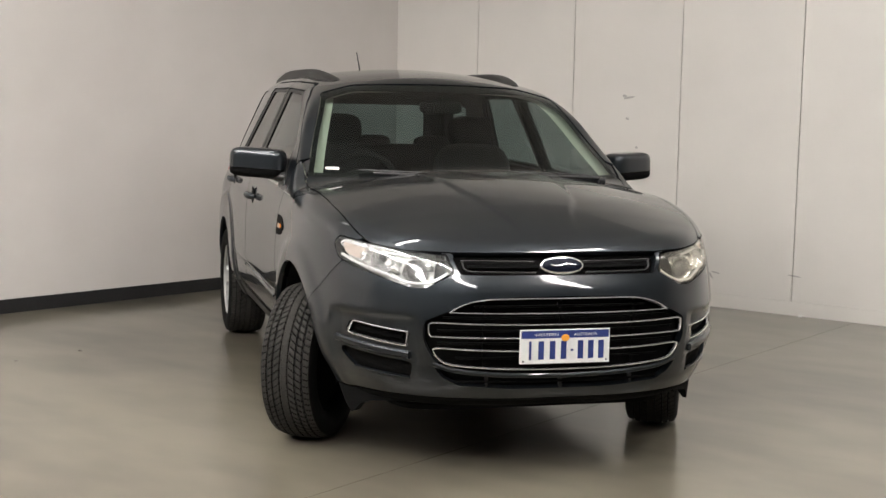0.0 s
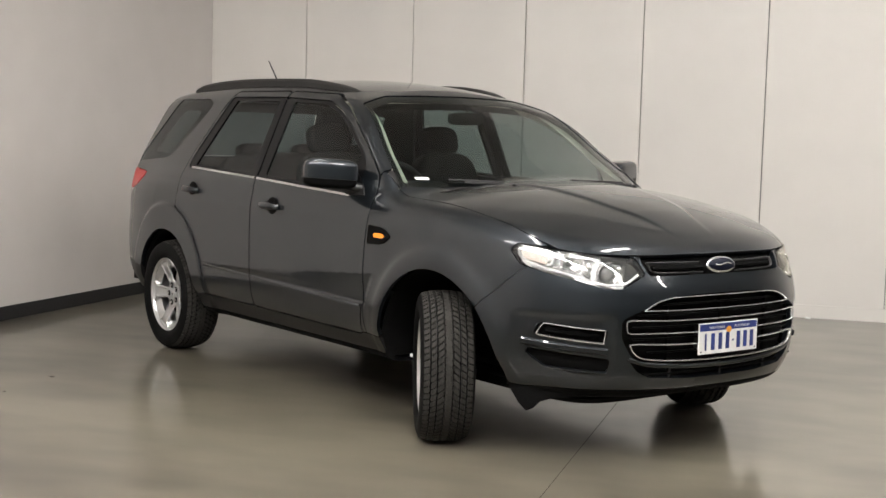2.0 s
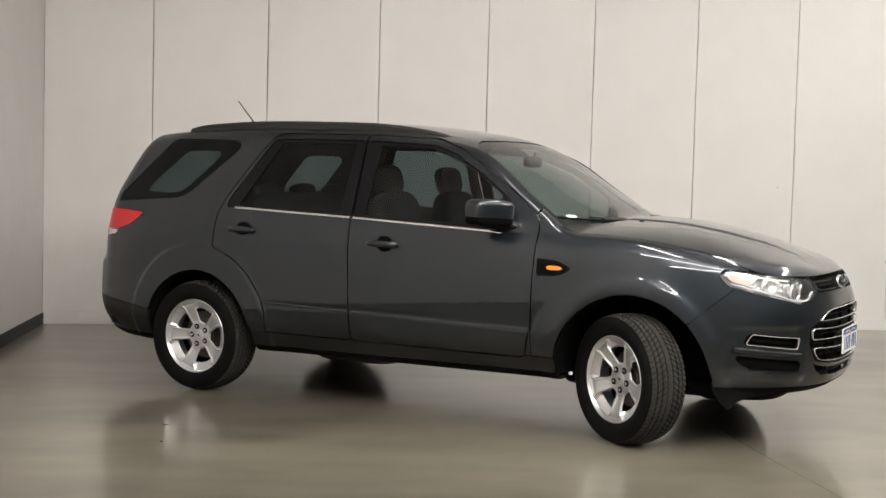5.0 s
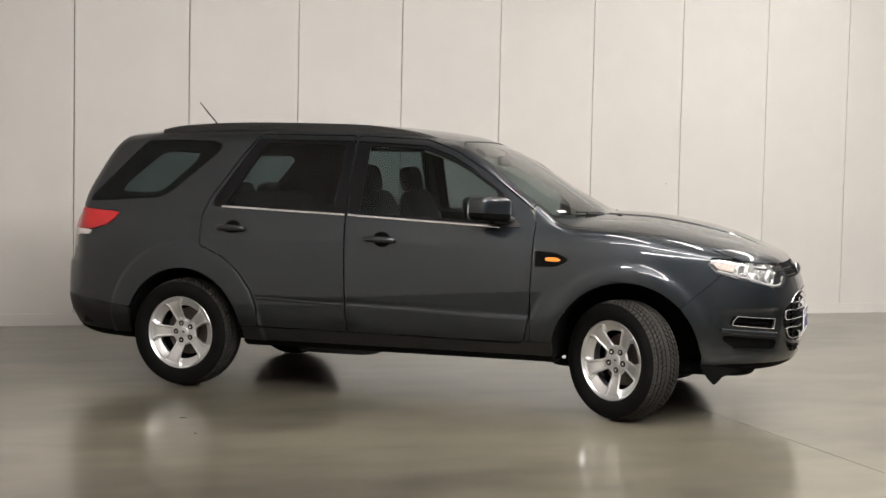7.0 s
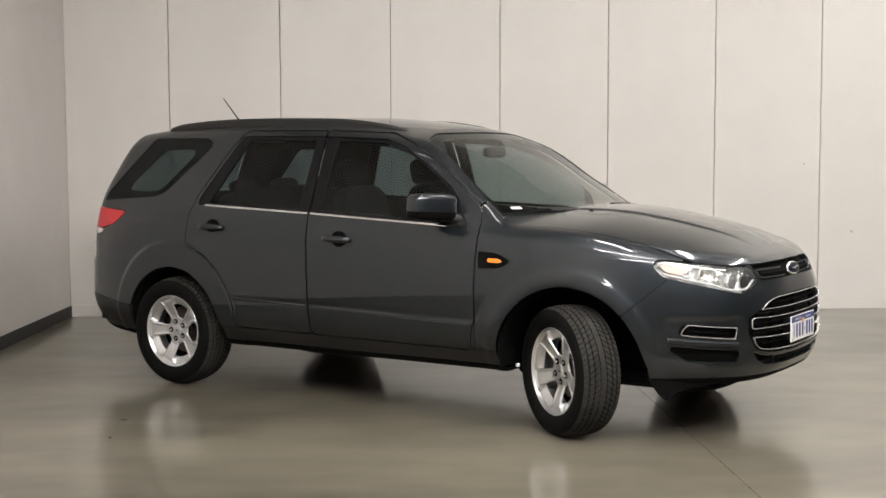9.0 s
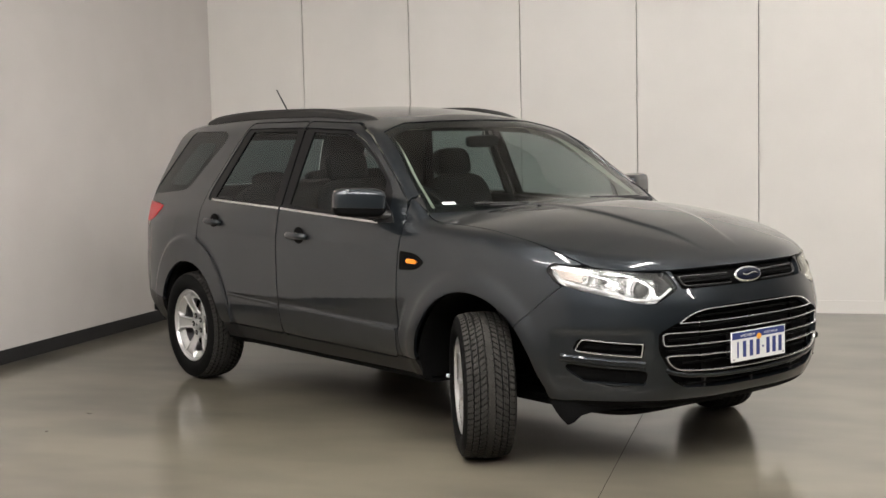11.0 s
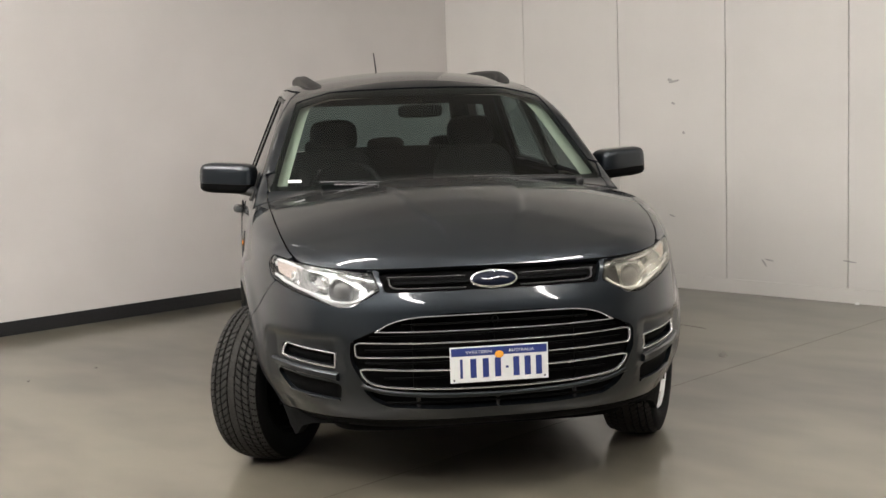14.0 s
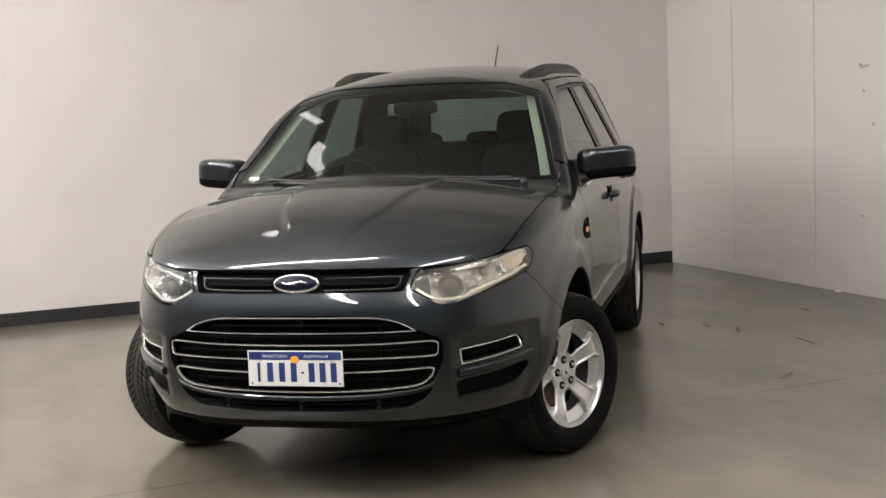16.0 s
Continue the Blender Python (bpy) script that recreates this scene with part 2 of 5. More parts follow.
def spline(pts, n=8, closed=False):
    """Catmull-Rom through points."""
    P = [Vector(p) for p in pts]
    out, m = [], len(P)
    for i in range(m if closed else m - 1):
        if closed:
            a, b, c, d = P[i - 1], P[i], P[(i + 1) % m], P[(i + 2) % m]
        else:
            a, b, c, d = P[max(i - 1, 0)], P[i], P[i + 1], P[min(i + 2, m - 1)]
        for k in range(n):
            t = k / n
            out.append(0.5 * (2 * b + (c - a) * t + (2 * a - 5 * b + 4 * c - d) * t * t + (3 * b - a - 3 * c + d) * t ** 3))
    if not closed:
        out.append(P[-1])
    return out


def lettering(text, size, width, mat, parent, label):
    """Words as a flat mesh in the built-in font, centred, reading along x."""
    cu = bpy.data.curves.new("lettering", "FONT")
    cu.body, cu.size, cu.extrude = text, size, 0.0003
    tmp = bpy.data.objects.new("lettering", cu)
    scene.collection.objects.link(tmp)
    bpy.context.view_layer.update()
    me = bpy.data.meshes.new_from_object(tmp)
    bpy.data.objects.remove(tmp)
    bpy.data.curves.remove(cu)
    xs = [v.co.x for v in me.vertices]
    lo, hi = min(xs), max(xs)
    for v in me.vertices:
        v.co.x = (v.co.x - (lo + hi) / 2) * width / (hi - lo)
    return link("lettering", me, mat, parent, label)


# ---- the room ----
def room_box(name, x0, x1, y0, y1, z0, z1, mat, label, category, kind="structure", bevel=0.0):
    ob = part(name, boxed(x0, x1, y0, y1, z0, z1, bevel), mat, None)
    ob.matrix_world = ROOM
    return tagged(ob, label, category, kind=kind)


def empty(name, label="", category="", group="", kind="", m=None):
    ob = new(name)
    ob.empty_display_size = 0.2
    if m is not None:
        ob.matrix_world = m
    return tagged(ob, label, category, group, kind)


def build_room():
    L, W, H = ROOM_L, ROOM_W, ROOM_H
    floor = empty("floor", "polished grey-brown concrete floor with saw-cut joints", "floor", kind="structure", m=PANELS)
    cut = CUT_X
    slabs = ((-1.4, cut - 0.0022), (cut + 0.0022, cut + 5.9978), (cut + 6.0022, L + 1.4))
    for x0, x1 in slabs:
        part("floor_slab", boxed(x0, x1, -W - 1.4, 0.3, -0.15, 0.0), CONCRETE, floor)
    part("joint_filler", boxed(-1.4, L + 1.4, -W - 1.4, 0.3, -0.17, -0.001), FILLER, floor, "dull dark joint filler")
    room_box("wall_west", -0.25, 0.0, -W - 0.25, 0.25, 0.0, H, PLASTER, "plain off-white painted plaster wall", "wall")
    # two unseen walls added to close the room and darken what the car reflects
    room_box("wall_south", 0.0, L + 0.25, -W - 0.25, -W, 0.0, H, FARWALL, "plain grey unseen wall, added to close the room", "wall")
    room_box("wall_east", L, L + 0.25, -W, 1.1, 0.0, H, FARWALL, "plain grey unseen wall, added to close the room", "wall")
    room_box("ceiling", -0.25, L + 0.25, -W - 0.25, 1.1, H, H + 0.2, CEIL, "plain pale grey sheeted ceiling", "ceiling")
    room_box("baseboard", 0.0, 0.012, -W, 0.0, 0.0, 0.10, SKIRT, "black rubber skirting along the plaster wall", "skirting", bevel=0.003)
    wall = empty("wall_north", "wall of tall white panels with dark vertical joints", "wall", kind="structure", m=PANELS)
    part("backing", boxed(0.0, L, 0.03, 0.25, 0.0, H), JOINT, wall, "dark backing behind the panels")
    base = part("wall_foot", boxed(0.004, L, -0.004, 0.03, 0.0, 0.105, 0.002), PANEL, wall, "plain white strip along the foot of the panels")
    step, first = 0.991, 0.92
    edges = [0.0] + [first + k * step for k in range(int((L - first) / step) + 1)] + [L]
    for a, b in zip(edges[:-1], edges[1:]):
        part("panel", boxed(a + 0.0035, b - 0.0035, 0.0, 0.045, 0.106, H, 0.003), PANEL, wall)


def blot(rng, w, h, n=18):
    """A thin uneven patch, flat in x and z, facing -y."""
    bm = bmesh.new()
    ring = []
    for k in range(n):
        a = 2 * math.pi * k / n
        q = 1 + 0.35 * (rng.random() - 0.5)
        ring.append((w * q * math.cos(a), h * q * math.sin(a)))
    front = [bm.verts.new((x, -0.0006, z)) for x, z in ring]
    back = [bm.verts.new((x * 1.03, 0.0005, z * 1.03)) for x, z in ring]
    bm.faces.new(front)
    for k in range(n):
        bm.faces.new((front[k], front[k - 1], back[k - 1], back[k]))
    return bm


def build_marks():
    """Scuffs on the panel wall, stains and chips on the floor."""
    rng = random.Random(4)
    wall = bpy.data.objects["wall_north"]
    for s, z, w, h, tilt in ((2.43, 1.45, 0.016, 0.010, 10), (2.44, 1.62, 0.05, 0.008, -12), (2.40, 1.63, 0.02, 0.014, 20), (2.41, 0.57, 0.03, 0.006, 15), (3.20, 0.245, 0.035, 0.007, 55), (3.24, 0.27, 0.04, 0.006, 10), (2.52, 1.22, 0.012, 0.012, 0), (3.86, 0.30, 0.05, 0.006, 5), (5.9, 0.62, 0.014, 0.012, 30), (7.05, 0.72, 0.016, 0.008, 40), (7.7, 0.66, 0.012, 0.014, 0), (6.6, 1.35, 0.008, 0.008, 0)):
        ob = part("scuff", blot(rng, w, h), SCUFF, wall, "dark scuff mark")
        ob.matrix_basis = pose(s * 1.027 - 0.061, -0.0006, z, 0, tilt, 0)
    floor = bpy.data.objects["floor"]
    inv = PANELS.inverted()
    for x, y, w, h, tilt in ((-0.825, -1.851, 0.020, 0.010, 20), (-0.55, -2.2, 0.012, 0.007, 60), (-1.35, 1.55, 0.10, 0.008, 30), (-1.0, 1.95, 0.12, 0.010, 10), (-0.05, 1.81, 0.07, 0.022, 60), (-1.55, 1.06, 0.05, 0.012, 20), (-1.52, 1.35, 0.06, 0.02, 20), (-2.09, 1.99, 0.05, 0.012, 10)):
        ob = part("floor_stain", blot(rng, w, h), STAIN, floor, "dark stain on the concrete")
        p = inv @ Vector((x, y, 0))
        ob.matrix_basis = pose(p.x, p.y, 0.0006, -90, 0, 0) @ pose(0, 0, 0, 0, tilt, 0)
    for s, d in ((3.98, 0.03), (5.3, 0.05), (2.2, 0.04)):
        bm = boxed(-0.02, 0.02, -0.012, 0.012, 0.0, 0.014, 0.004)
        ob = part("chip", bm, CHIP, floor, "small white chip at the foot of the wall")
        ob.matrix_basis = pose(s, -d, 0.0, 0, 0, 25 * s)


CUT_X = 4.38


def build_lights():
    """Ceiling panels with an opal diffuser."""
    def fixture(m, mat):
        ob = empty("ceiling_light", "white ceiling light with a lit opal diffuser", "ceiling light", "ceiling lights", m=m)
        half = 0.2 if mat is DIM else 1.0
        part("housing", boxed(-half - 0.03, half + 0.03, -0.11, 0.11, 0.0, 0.07, 0.01), HOUSING, ob)
        part("diffuser", boxed(-half, half, -0.08, 0.08, -0.02, -0.001), mat, ob, "glowing opal diffuser")
        return ob

    def pendant(m):
        """A hung strip that shines up and down."""
        ob = empty("pendant_light", "long hung strip light shining up and down", "pendant light", "pendant lights", m=m)
        part("diffuser", boxed(-1.3, 1.3, -0.08, 0.08, -0.72, -0.60), TUBE, ob, "glowing opal diffuser")
        for x in (-1.33, 1.3):
            part("end_cap", boxed(x, x + 0.03, -0.085, 0.085, -0.725, -0.595, 0.004), HOUSING, ob)
            bm = bmesh.new()
            tube(bm, [(x + 0.015, 0, -0.60), (x + 0.015, 0, 0.07)], 0.003, 6)
            part("hanger", bm, HOUSING, ob, "thin wire hanger")
        return ob
    made = {}
    for x, y, mat, turned in LIGHTS:
        at = ROOM @ pose(x, y, ROOM_H - 0.07, 0, 0, turned)
        if mat.name in made:
            copy_thing(made[mat.name], at)
        else:
            made[mat.name] = pendant(at) if mat is TUBE else fixture(at, mat)


LIGHTS = (
    (0.9, -4.5, DIM, 0), (3.7, -5.4, SOFT, 90), (5.9, -3.9, SOFT, 90), (8.4, -1.9, SOFT, 90), (8.4, -4.0, SOFT, 90),
    (2.6, -7.8, TUBE, 0), (5.3, -7.8, TUBE, 0), (2.3, -10.0, TUBE, 0), (5.0, -9.8, TUBE, 0), (7.8, -8.2, TUBE, 0), (10.6, -5.6, TUBE, 0))
build_room()
build_marks()
build_lights()


# ---- the car's skin, as an implicit surface in car axes: x forward, y to its left, z up ----
def curve(*knots):
    """A smooth curve through (x, value) knots."""
    xs = np.array([k[0] for k in knots], float)
    ys = np.array([k[1] for k in knots], float)
    h = np.diff(xs)
    d = np.diff(ys) / h
    m = np.zeros(len(xs))
    m[0], m[-1] = d[0], d[-1]
    for i in range(1, len(xs) - 1):
        if d[i - 1] * d[i] > 0:
            w1, w2 = 2 * h[i] + h[i - 1], h[i] + 2 * h[i - 1]
            m[i] = (w1 + w2) / (w1 / d[i - 1] + w2 / d[i])

    def f(x):
        x = np.clip(x, xs[0], xs[-1])
        i = np.clip(np.searchsorted(xs, x) - 1, 0, len(h) - 1)
        t = (x - xs[i]) / h[i]
        return ((1 + 2 * t) * (1 - t) ** 2 * ys[i] + t * (1 - t) ** 2 * h[i] * m[i] + t * t * (3 - 2 * t) * ys[i + 1] + t * t * (t - 1) * h[i] * m[i + 1])
    return f


def smax(a, b, k):
    h = np.maximum(k - np.abs(a - b), 0) / k
    return np.maximum(a, b) + h * h * k * 0.25


def smin(a, b, k):
    return -smax(-a, -b, k)


ARCH_F, ARCH_R = (1.452, 0.34, 0.422), (-1.385, 0.345, 0.408)      # wheel arches: x, z, radius
side_half = curve((0.22, 0.80), (0.30, 0.845), (0.36, 0.876), (0.395, 0.896), (0.425, 0.911), (0.45, 0.919), (0.50, 0.9275), (0.56, 0.932), (0.75, 0.930), (0.90, 0.920), (0.97, 0.908), (1.03, 0.888), (1.08, 0.862), (1.16, 0.82), (1.3, 0.76))
nose = curve((0.22, 2.27), (0.30, 2.345), (0.38, 2.375), (0.50, 2.383), (0.62, 2.385), (0.72, 2.372), (0.80, 2.345), (0.88, 2.31), (1.0, 2.23), (1.2, 2.05))
tail = curve((0.22, 2.33), (0.35, 2.47), (0.55, 2.52), (0.75, 2.51), (0.80, 2.48), (1.0, 2.46), (1.15, 2.42), (1.4, 2.30))
nose_n = curve((0.25, 3.1), (0.55, 3.1), (0.80, 3.0), (0.9, 2.95), (1.0, 2.75), (1.2, 2.6))
hood_mid = curve((0.7, 1.165), (1.15, 1.150), (1.45, 1.135), (1.70, 1.098), (1.95, 1.035), (2.12, 0.972), (2.25, 0.908), (2.32, 0.862), (2.5, 0.72))
hood_drop = curve((0.9, 0.078), (1.3, 0.080), (1.7, 0.088), (2.0, 0.088), (2.2, 0.062), (2.4, 0.05))
hood_ridge = curve((1.1, 0.325), (1.4, 0.29), (1.55, 0.268), (1.85, 0.222), (2.03, 0.155), (2.2, 0.115))
roof_mid = curve((-2.3, 1.615), (-2.0, 1.655), (-1.6, 1.688), (-1.0, 1.702), (-0.4, 1.692), (0.0, 1.662), (0.3, 1.618), (0.6, 1.535))
house_half = curve((0.95, 0.925), (1.08, 0.902), (1.16, 0.868), (1.56, 0.690), (1.75, 0.600))
screen_x = curve((1.0, 1.43), (1.16, 1.165), (1.30, 0.905), (1.445, 0.655), (1.59, 0.375), (1.70, 0.15))
screen_bow = curve((1.1, 0.37), (1.3, 0.29), (1.56, 0.16), (1.7, 0.14))
back_x = curve((0.9, 2.43), (1.15, 2.395), (1.4, 2.265), (1.6, 2.125), (1.75, 2.0))


def field(P):
    """Negative inside the body."""
    x, y, z = P[..., 0], np.abs(P[..., 1]), P[..., 2]
    w = side_half(z)
    for cx, cz, r in (ARCH_F, ARCH_R):
        q = np.hypot(x - cx, (z - cz) * 0.96)
        if cx > 0:
            w = w + (0.008 * np.exp(-((q - r - 0.02) / 0.07) ** 2) + 0.009 / (1 + np.exp(np.clip((q - r - 0.072) / 0.010, -30, 30)))) * (z > 0.15)
        else:
            w = w + 0.016 / (1 + np.exp(np.clip((q - r - 0.142) / 0.006, -30, 30))) * (z > 0.15)
    w = w + 0.012 * np.clip((-1.2 - x) / 0.4, 0, 1) * np.exp(-((z - 0.95) / 0.16) ** 2)
    # the doors are hollowed above the lower crease
    crease = 0.5635 - 0.027 * x
    edge = 0.632 + 0.068 * x
    hollow = np.clip(edge - z, 0, np.clip(edge - crease, 0, 1)) / (1 + np.exp(np.clip((crease - z) / 0.003, -30, 30)))
    w = w - 0.11 * hollow * np.clip((1.0 + 0.5 * (z - 0.70) - x) / 0.03, 0, 1)
    fx, rx, n = nose(z), tail(z), nose_n(z)
    x0, x1 = 1.15, -1.3
    ux = np.clip((x - x0) / (fx - x0), 0, None) + np.clip((x1 - x) / (rx + x1), 0, None)
    n = np.where(x > 0, n, 3.6)
    rad = (ux ** n + (y / w) ** n) ** (1 / n)
    lo = (rad - 1) * w
    # the bumper's corners are undercut below a fold
    ang = np.arctan2(y, x - 1.3)
    fold = 1 / (1 + np.exp(np.clip((z - 0.622) / 0.006, -30, 30))) * np.clip((z - 0.36) / 0.10, 0, 1)
    lo = lo + 0.012 * fold * np.clip((ang - 0.52) / 0.05, 0, 1) * np.clip((0.93 - ang) / 0.07, 0, 1)
    top = hood_mid(x) - hood_drop(x) * (y / 0.8) ** 2.2
    ridge = hood_ridge(x)
    top = top + 0.008 / (1 + np.exp(np.clip((y - ridge) / 0.007, -30, 30))) * np.clip((2.2 - x) / 0.25, 0, 1)
    lo = smax(lo, (z - top) * 0.93, 0.045)
    lo = smax(lo, 0.260 - 0.05 * np.clip((x - 1.9) / 0.5, -0.2, 0) - z, 0.06)
    hw = house_half(z) - 0.028 * np.clip((x + 0.5) / 1.2, 0, None) ** 2 - 0.062 * np.clip((-0.7 - x) / 1.2, 0, None) ** 2
    up = (y - hw) * 0.91
    up = smax(up, (z - roof_mid(x) + 0.17 * y * y) * 0.98, 0.07)
    up = smax(up, (x - screen_x(z) + screen_bow(z) * y * y) * 0.50, 0.02)
    up = smax(up, (-back_x(z) - x + 0.35 * y ** 2.6) * 0.85, 0.06)
    up = smax(up, 0.6 - z, 0.02)
    return smin(lo, up, 0.03)


def normals_of(P):
    e = 0.002
    g = np.stack([field(P + d) - field(P - d) for d in np.eye(3) * e], -1)
    return g / np.linalg.norm(g, axis=-1, keepdims=True)


def cast(O, D, far=1.9, steps=40):
    """Where rays from inside leave the body."""
    ts = np.linspace(0.2, far, steps)
    lo = np.full(len(O), ts[0])
    hi = np.full(len(O), ts[-1])
    done = np.zeros(len(O), bool)
    for a, b in zip(ts[:-1], ts[1:]):
        out = (field(O + D * b) > 0) & ~done
        lo[out], hi[out] = a, b
        done |= out
    for _ in range(18):
        mid = (lo + hi) / 2
        out = field(O + D * mid[:, None]) > 0
        hi = np.where(out, mid, hi)
        lo = np.where(out, lo, mid)
    return O + D * ((lo + hi) / 2)[:, None]


def build_skin():
    """The right half (y <= 0) as a grid of points with normals."""
    NP = 230
    phi = np.linspace(-90, 90, NP)
    rows = []
    for al in np.linspace(0, 88, 84)[::-1]:
        rows.append((-1.45, 0.80, -math.sin(radians(al)), math.cos(radians(al))))
    for x in np.linspace(-1.45, 1.45, 230)[1:-1]:
        rows.append((x, 0.80 - 0.12 * (x + 1.45) / 2.9, 0.0, 1.0))
    for al in np.linspace(0, 89, 110):
        rows.append((1.45, 0.68, math.sin(radians(al)), math.cos(radians(al))))
    O, D = [], []
    for x, z, sx, c in rows:
        for p in phi:
            a = radians(p)
            O.append((x, 0, z))
            D.append((sx, -c * math.cos(a), c * math.sin(a)))
    O, D = np.array(O), np.array(D)
    P = cast(O, D)
    P[:, 1] = np.minimum(P[:, 1], 0)
    N = normals_of(np.where(np.abs(P[:, 1:2]) < 0.003, P + np.array([0, -0.003, 0]), P))
    nr = len(rows)
    idx = np.arange(nr * NP).reshape(nr, NP)
    F = np.stack([idx[:-1, :-1], idx[1:, :-1], idx[1:, 1:], idx[:-1, 1:]], -1).reshape(-1, 4)
    return P, N, F


SKIN_V, SKIN_N, SKIN_F = build_skin()


def on_side(x, z, lift=0.0):
    """The point of the right flank at x, z."""
    p = cast(np.array([[x, 0.0, z]]), np.array([[0.0, -1.0, 0.0]]), 1.2, 6)[0]
    return Vector(p + lift * normals_of(p[None])[0])


def on_nose(y, z, lift=0.0):
    """The point of the front at y, z."""
    p = cast(np.array([[1.3, y, z]]), np.array([[1.0, 0.0, 0.0]]), 1.4, 6)[0]
    return Vector(p + lift * normals_of(p[None])[0])


def on_top(x, y, lift=0.0):
    p = cast(np.array([[x, y, 0.7]]), np.array([[0.0, 0.0, 1.0]]), 1.3, 6)[0]
    return Vector(p + lift * normals_of(p[None])[0])


# ---- cutting panels out of the skin ----
def fillet(pts, r, n=5):
    """A closed outline with its corners rounded."""
    out = []
    m = len(pts)
    for i in range(m):
        p, a, b = (np.array(q, float) for q in (pts[i], pts[i - 1], pts[(i + 1) % m]))
        da, db = np.linalg.norm(a - p), np.linalg.norm(b - p)
        rr = min(r, 0.45 * da, 0.45 * db)
        s, e = p + (a - p) / da * rr, p + (b - p) / db * rr
        for k in range(n + 1):
            t = k / n
            out.append((1 - t) ** 2 * s + 2 * t * (1 - t) * p + t * t * e)
    return np.array(out)


def outline_distance(u, v, pts):
    """Signed distance to a closed outline, negative inside."""
    d = np.full(u.shape, 1e9)
    inside = np.zeros(u.shape, bool)
    for (ax, ay), (bx, by) in zip(pts, np.roll(pts, -1, 0)):
        ex, ey = bx - ax, by - ay
        L2 = ex * ex + ey * ey
        if L2 < 1e-14:
            continue
        t = np.clip(((u - ax) * ex + (v - ay) * ey) / L2, 0, 1)
        d = np.minimum(d, (u - ax - t * ex) ** 2 + (v - ay - t * ey) ** 2)
        cross = ((ay > v) != (by > v)) & (u < ex * (v - ay) / (ey if ey else 1e-12) + ax)
        inside ^= cross
    d = np.sqrt(d)
    return np.where(inside, -d, d)


def side_region(pts, r=0.03):
    o = fillet(pts, r)

    def f(P):
        d = outline_distance(P[:, 0], P[:, 2], o)
        return np.maximum(d, P[:, 1] + 0.45)
    return f


def turn_deg(P):
    """Degrees round the nose, from straight ahead; scaled so that one unit is about a metre of skin."""
    return np.arctan2(np.abs(P[:, 1]), P[:, 0] - 1.3) * 1.02


def nose_region(pts, r=0.02):
    """Outline in degrees round the nose and height."""
    o = fillet([(radians(a) * 1.02, z) for a, z in pts], r)

    def f(P):
        return np.maximum(outline_distance(turn_deg(P), P[:, 2], o), 1.5 - P[:, 0])
    return f


def front_region(pts, r=0.02):
    """Outline in |y| and height, for what lies across the middle of the nose."""
    o = fillet(pts, r)

    def f(P):
        return np.maximum(outline_distance(np.abs(P[:, 1]), P[:, 2], o), 1.9 - P[:, 0])
    return f


def top_region(pts, zmin, r=0.03):
    o = fillet(pts, r)

    def f(P):
        return np.maximum(outline_distance(P[:, 0], np.abs(P[:, 1]), o), zmin - P[:, 2])
    return f


def clip(V, N, F, d):
    """Keeps the faces where d <= 0, cutting those across the border."""
    ins = d <= 0
    cnt = ins[F].sum(1)
    faces = [tuple(f) for f in F[cnt == 4]]
    V2, N2, made = [], [], {}
    base = len(V)
    for f in F[(cnt > 0) & (cnt < 4)]:
        poly = []
        for k in range(4):
            a, b = f[k], f[(k + 1) % 4]
            if ins[a]:
                poly.append(a)
            if ins[a] != ins[b]:
                key = (min(a, b), max(a, b))
                if key not in made:
                    t = d[a] / (d[a] - d[b])
                    t = min(max(t, 0.001), 0.999)
                    made[key] = base + len(V2)
                    V2.append(V[a] + t * (V[b] - V[a]))
                    n = N[a] + t * (N[b] - N[a])
                    N2.append(n / np.linalg.norm(n))
                poly.append(made[key])
        if len(poly) > 2:
            faces.append(tuple(poly))
    VV = np.vstack([V, np.array(V2)]) if V2 else V
    NN = np.vstack([N, np.array(N2)]) if N2 else N
    used = sorted({i for f in faces for i in f})
    remap = {u: i for i, u in enumerate(used)}
    return VV[used], NN[used], [tuple(remap[i] for i in f) for f in faces]


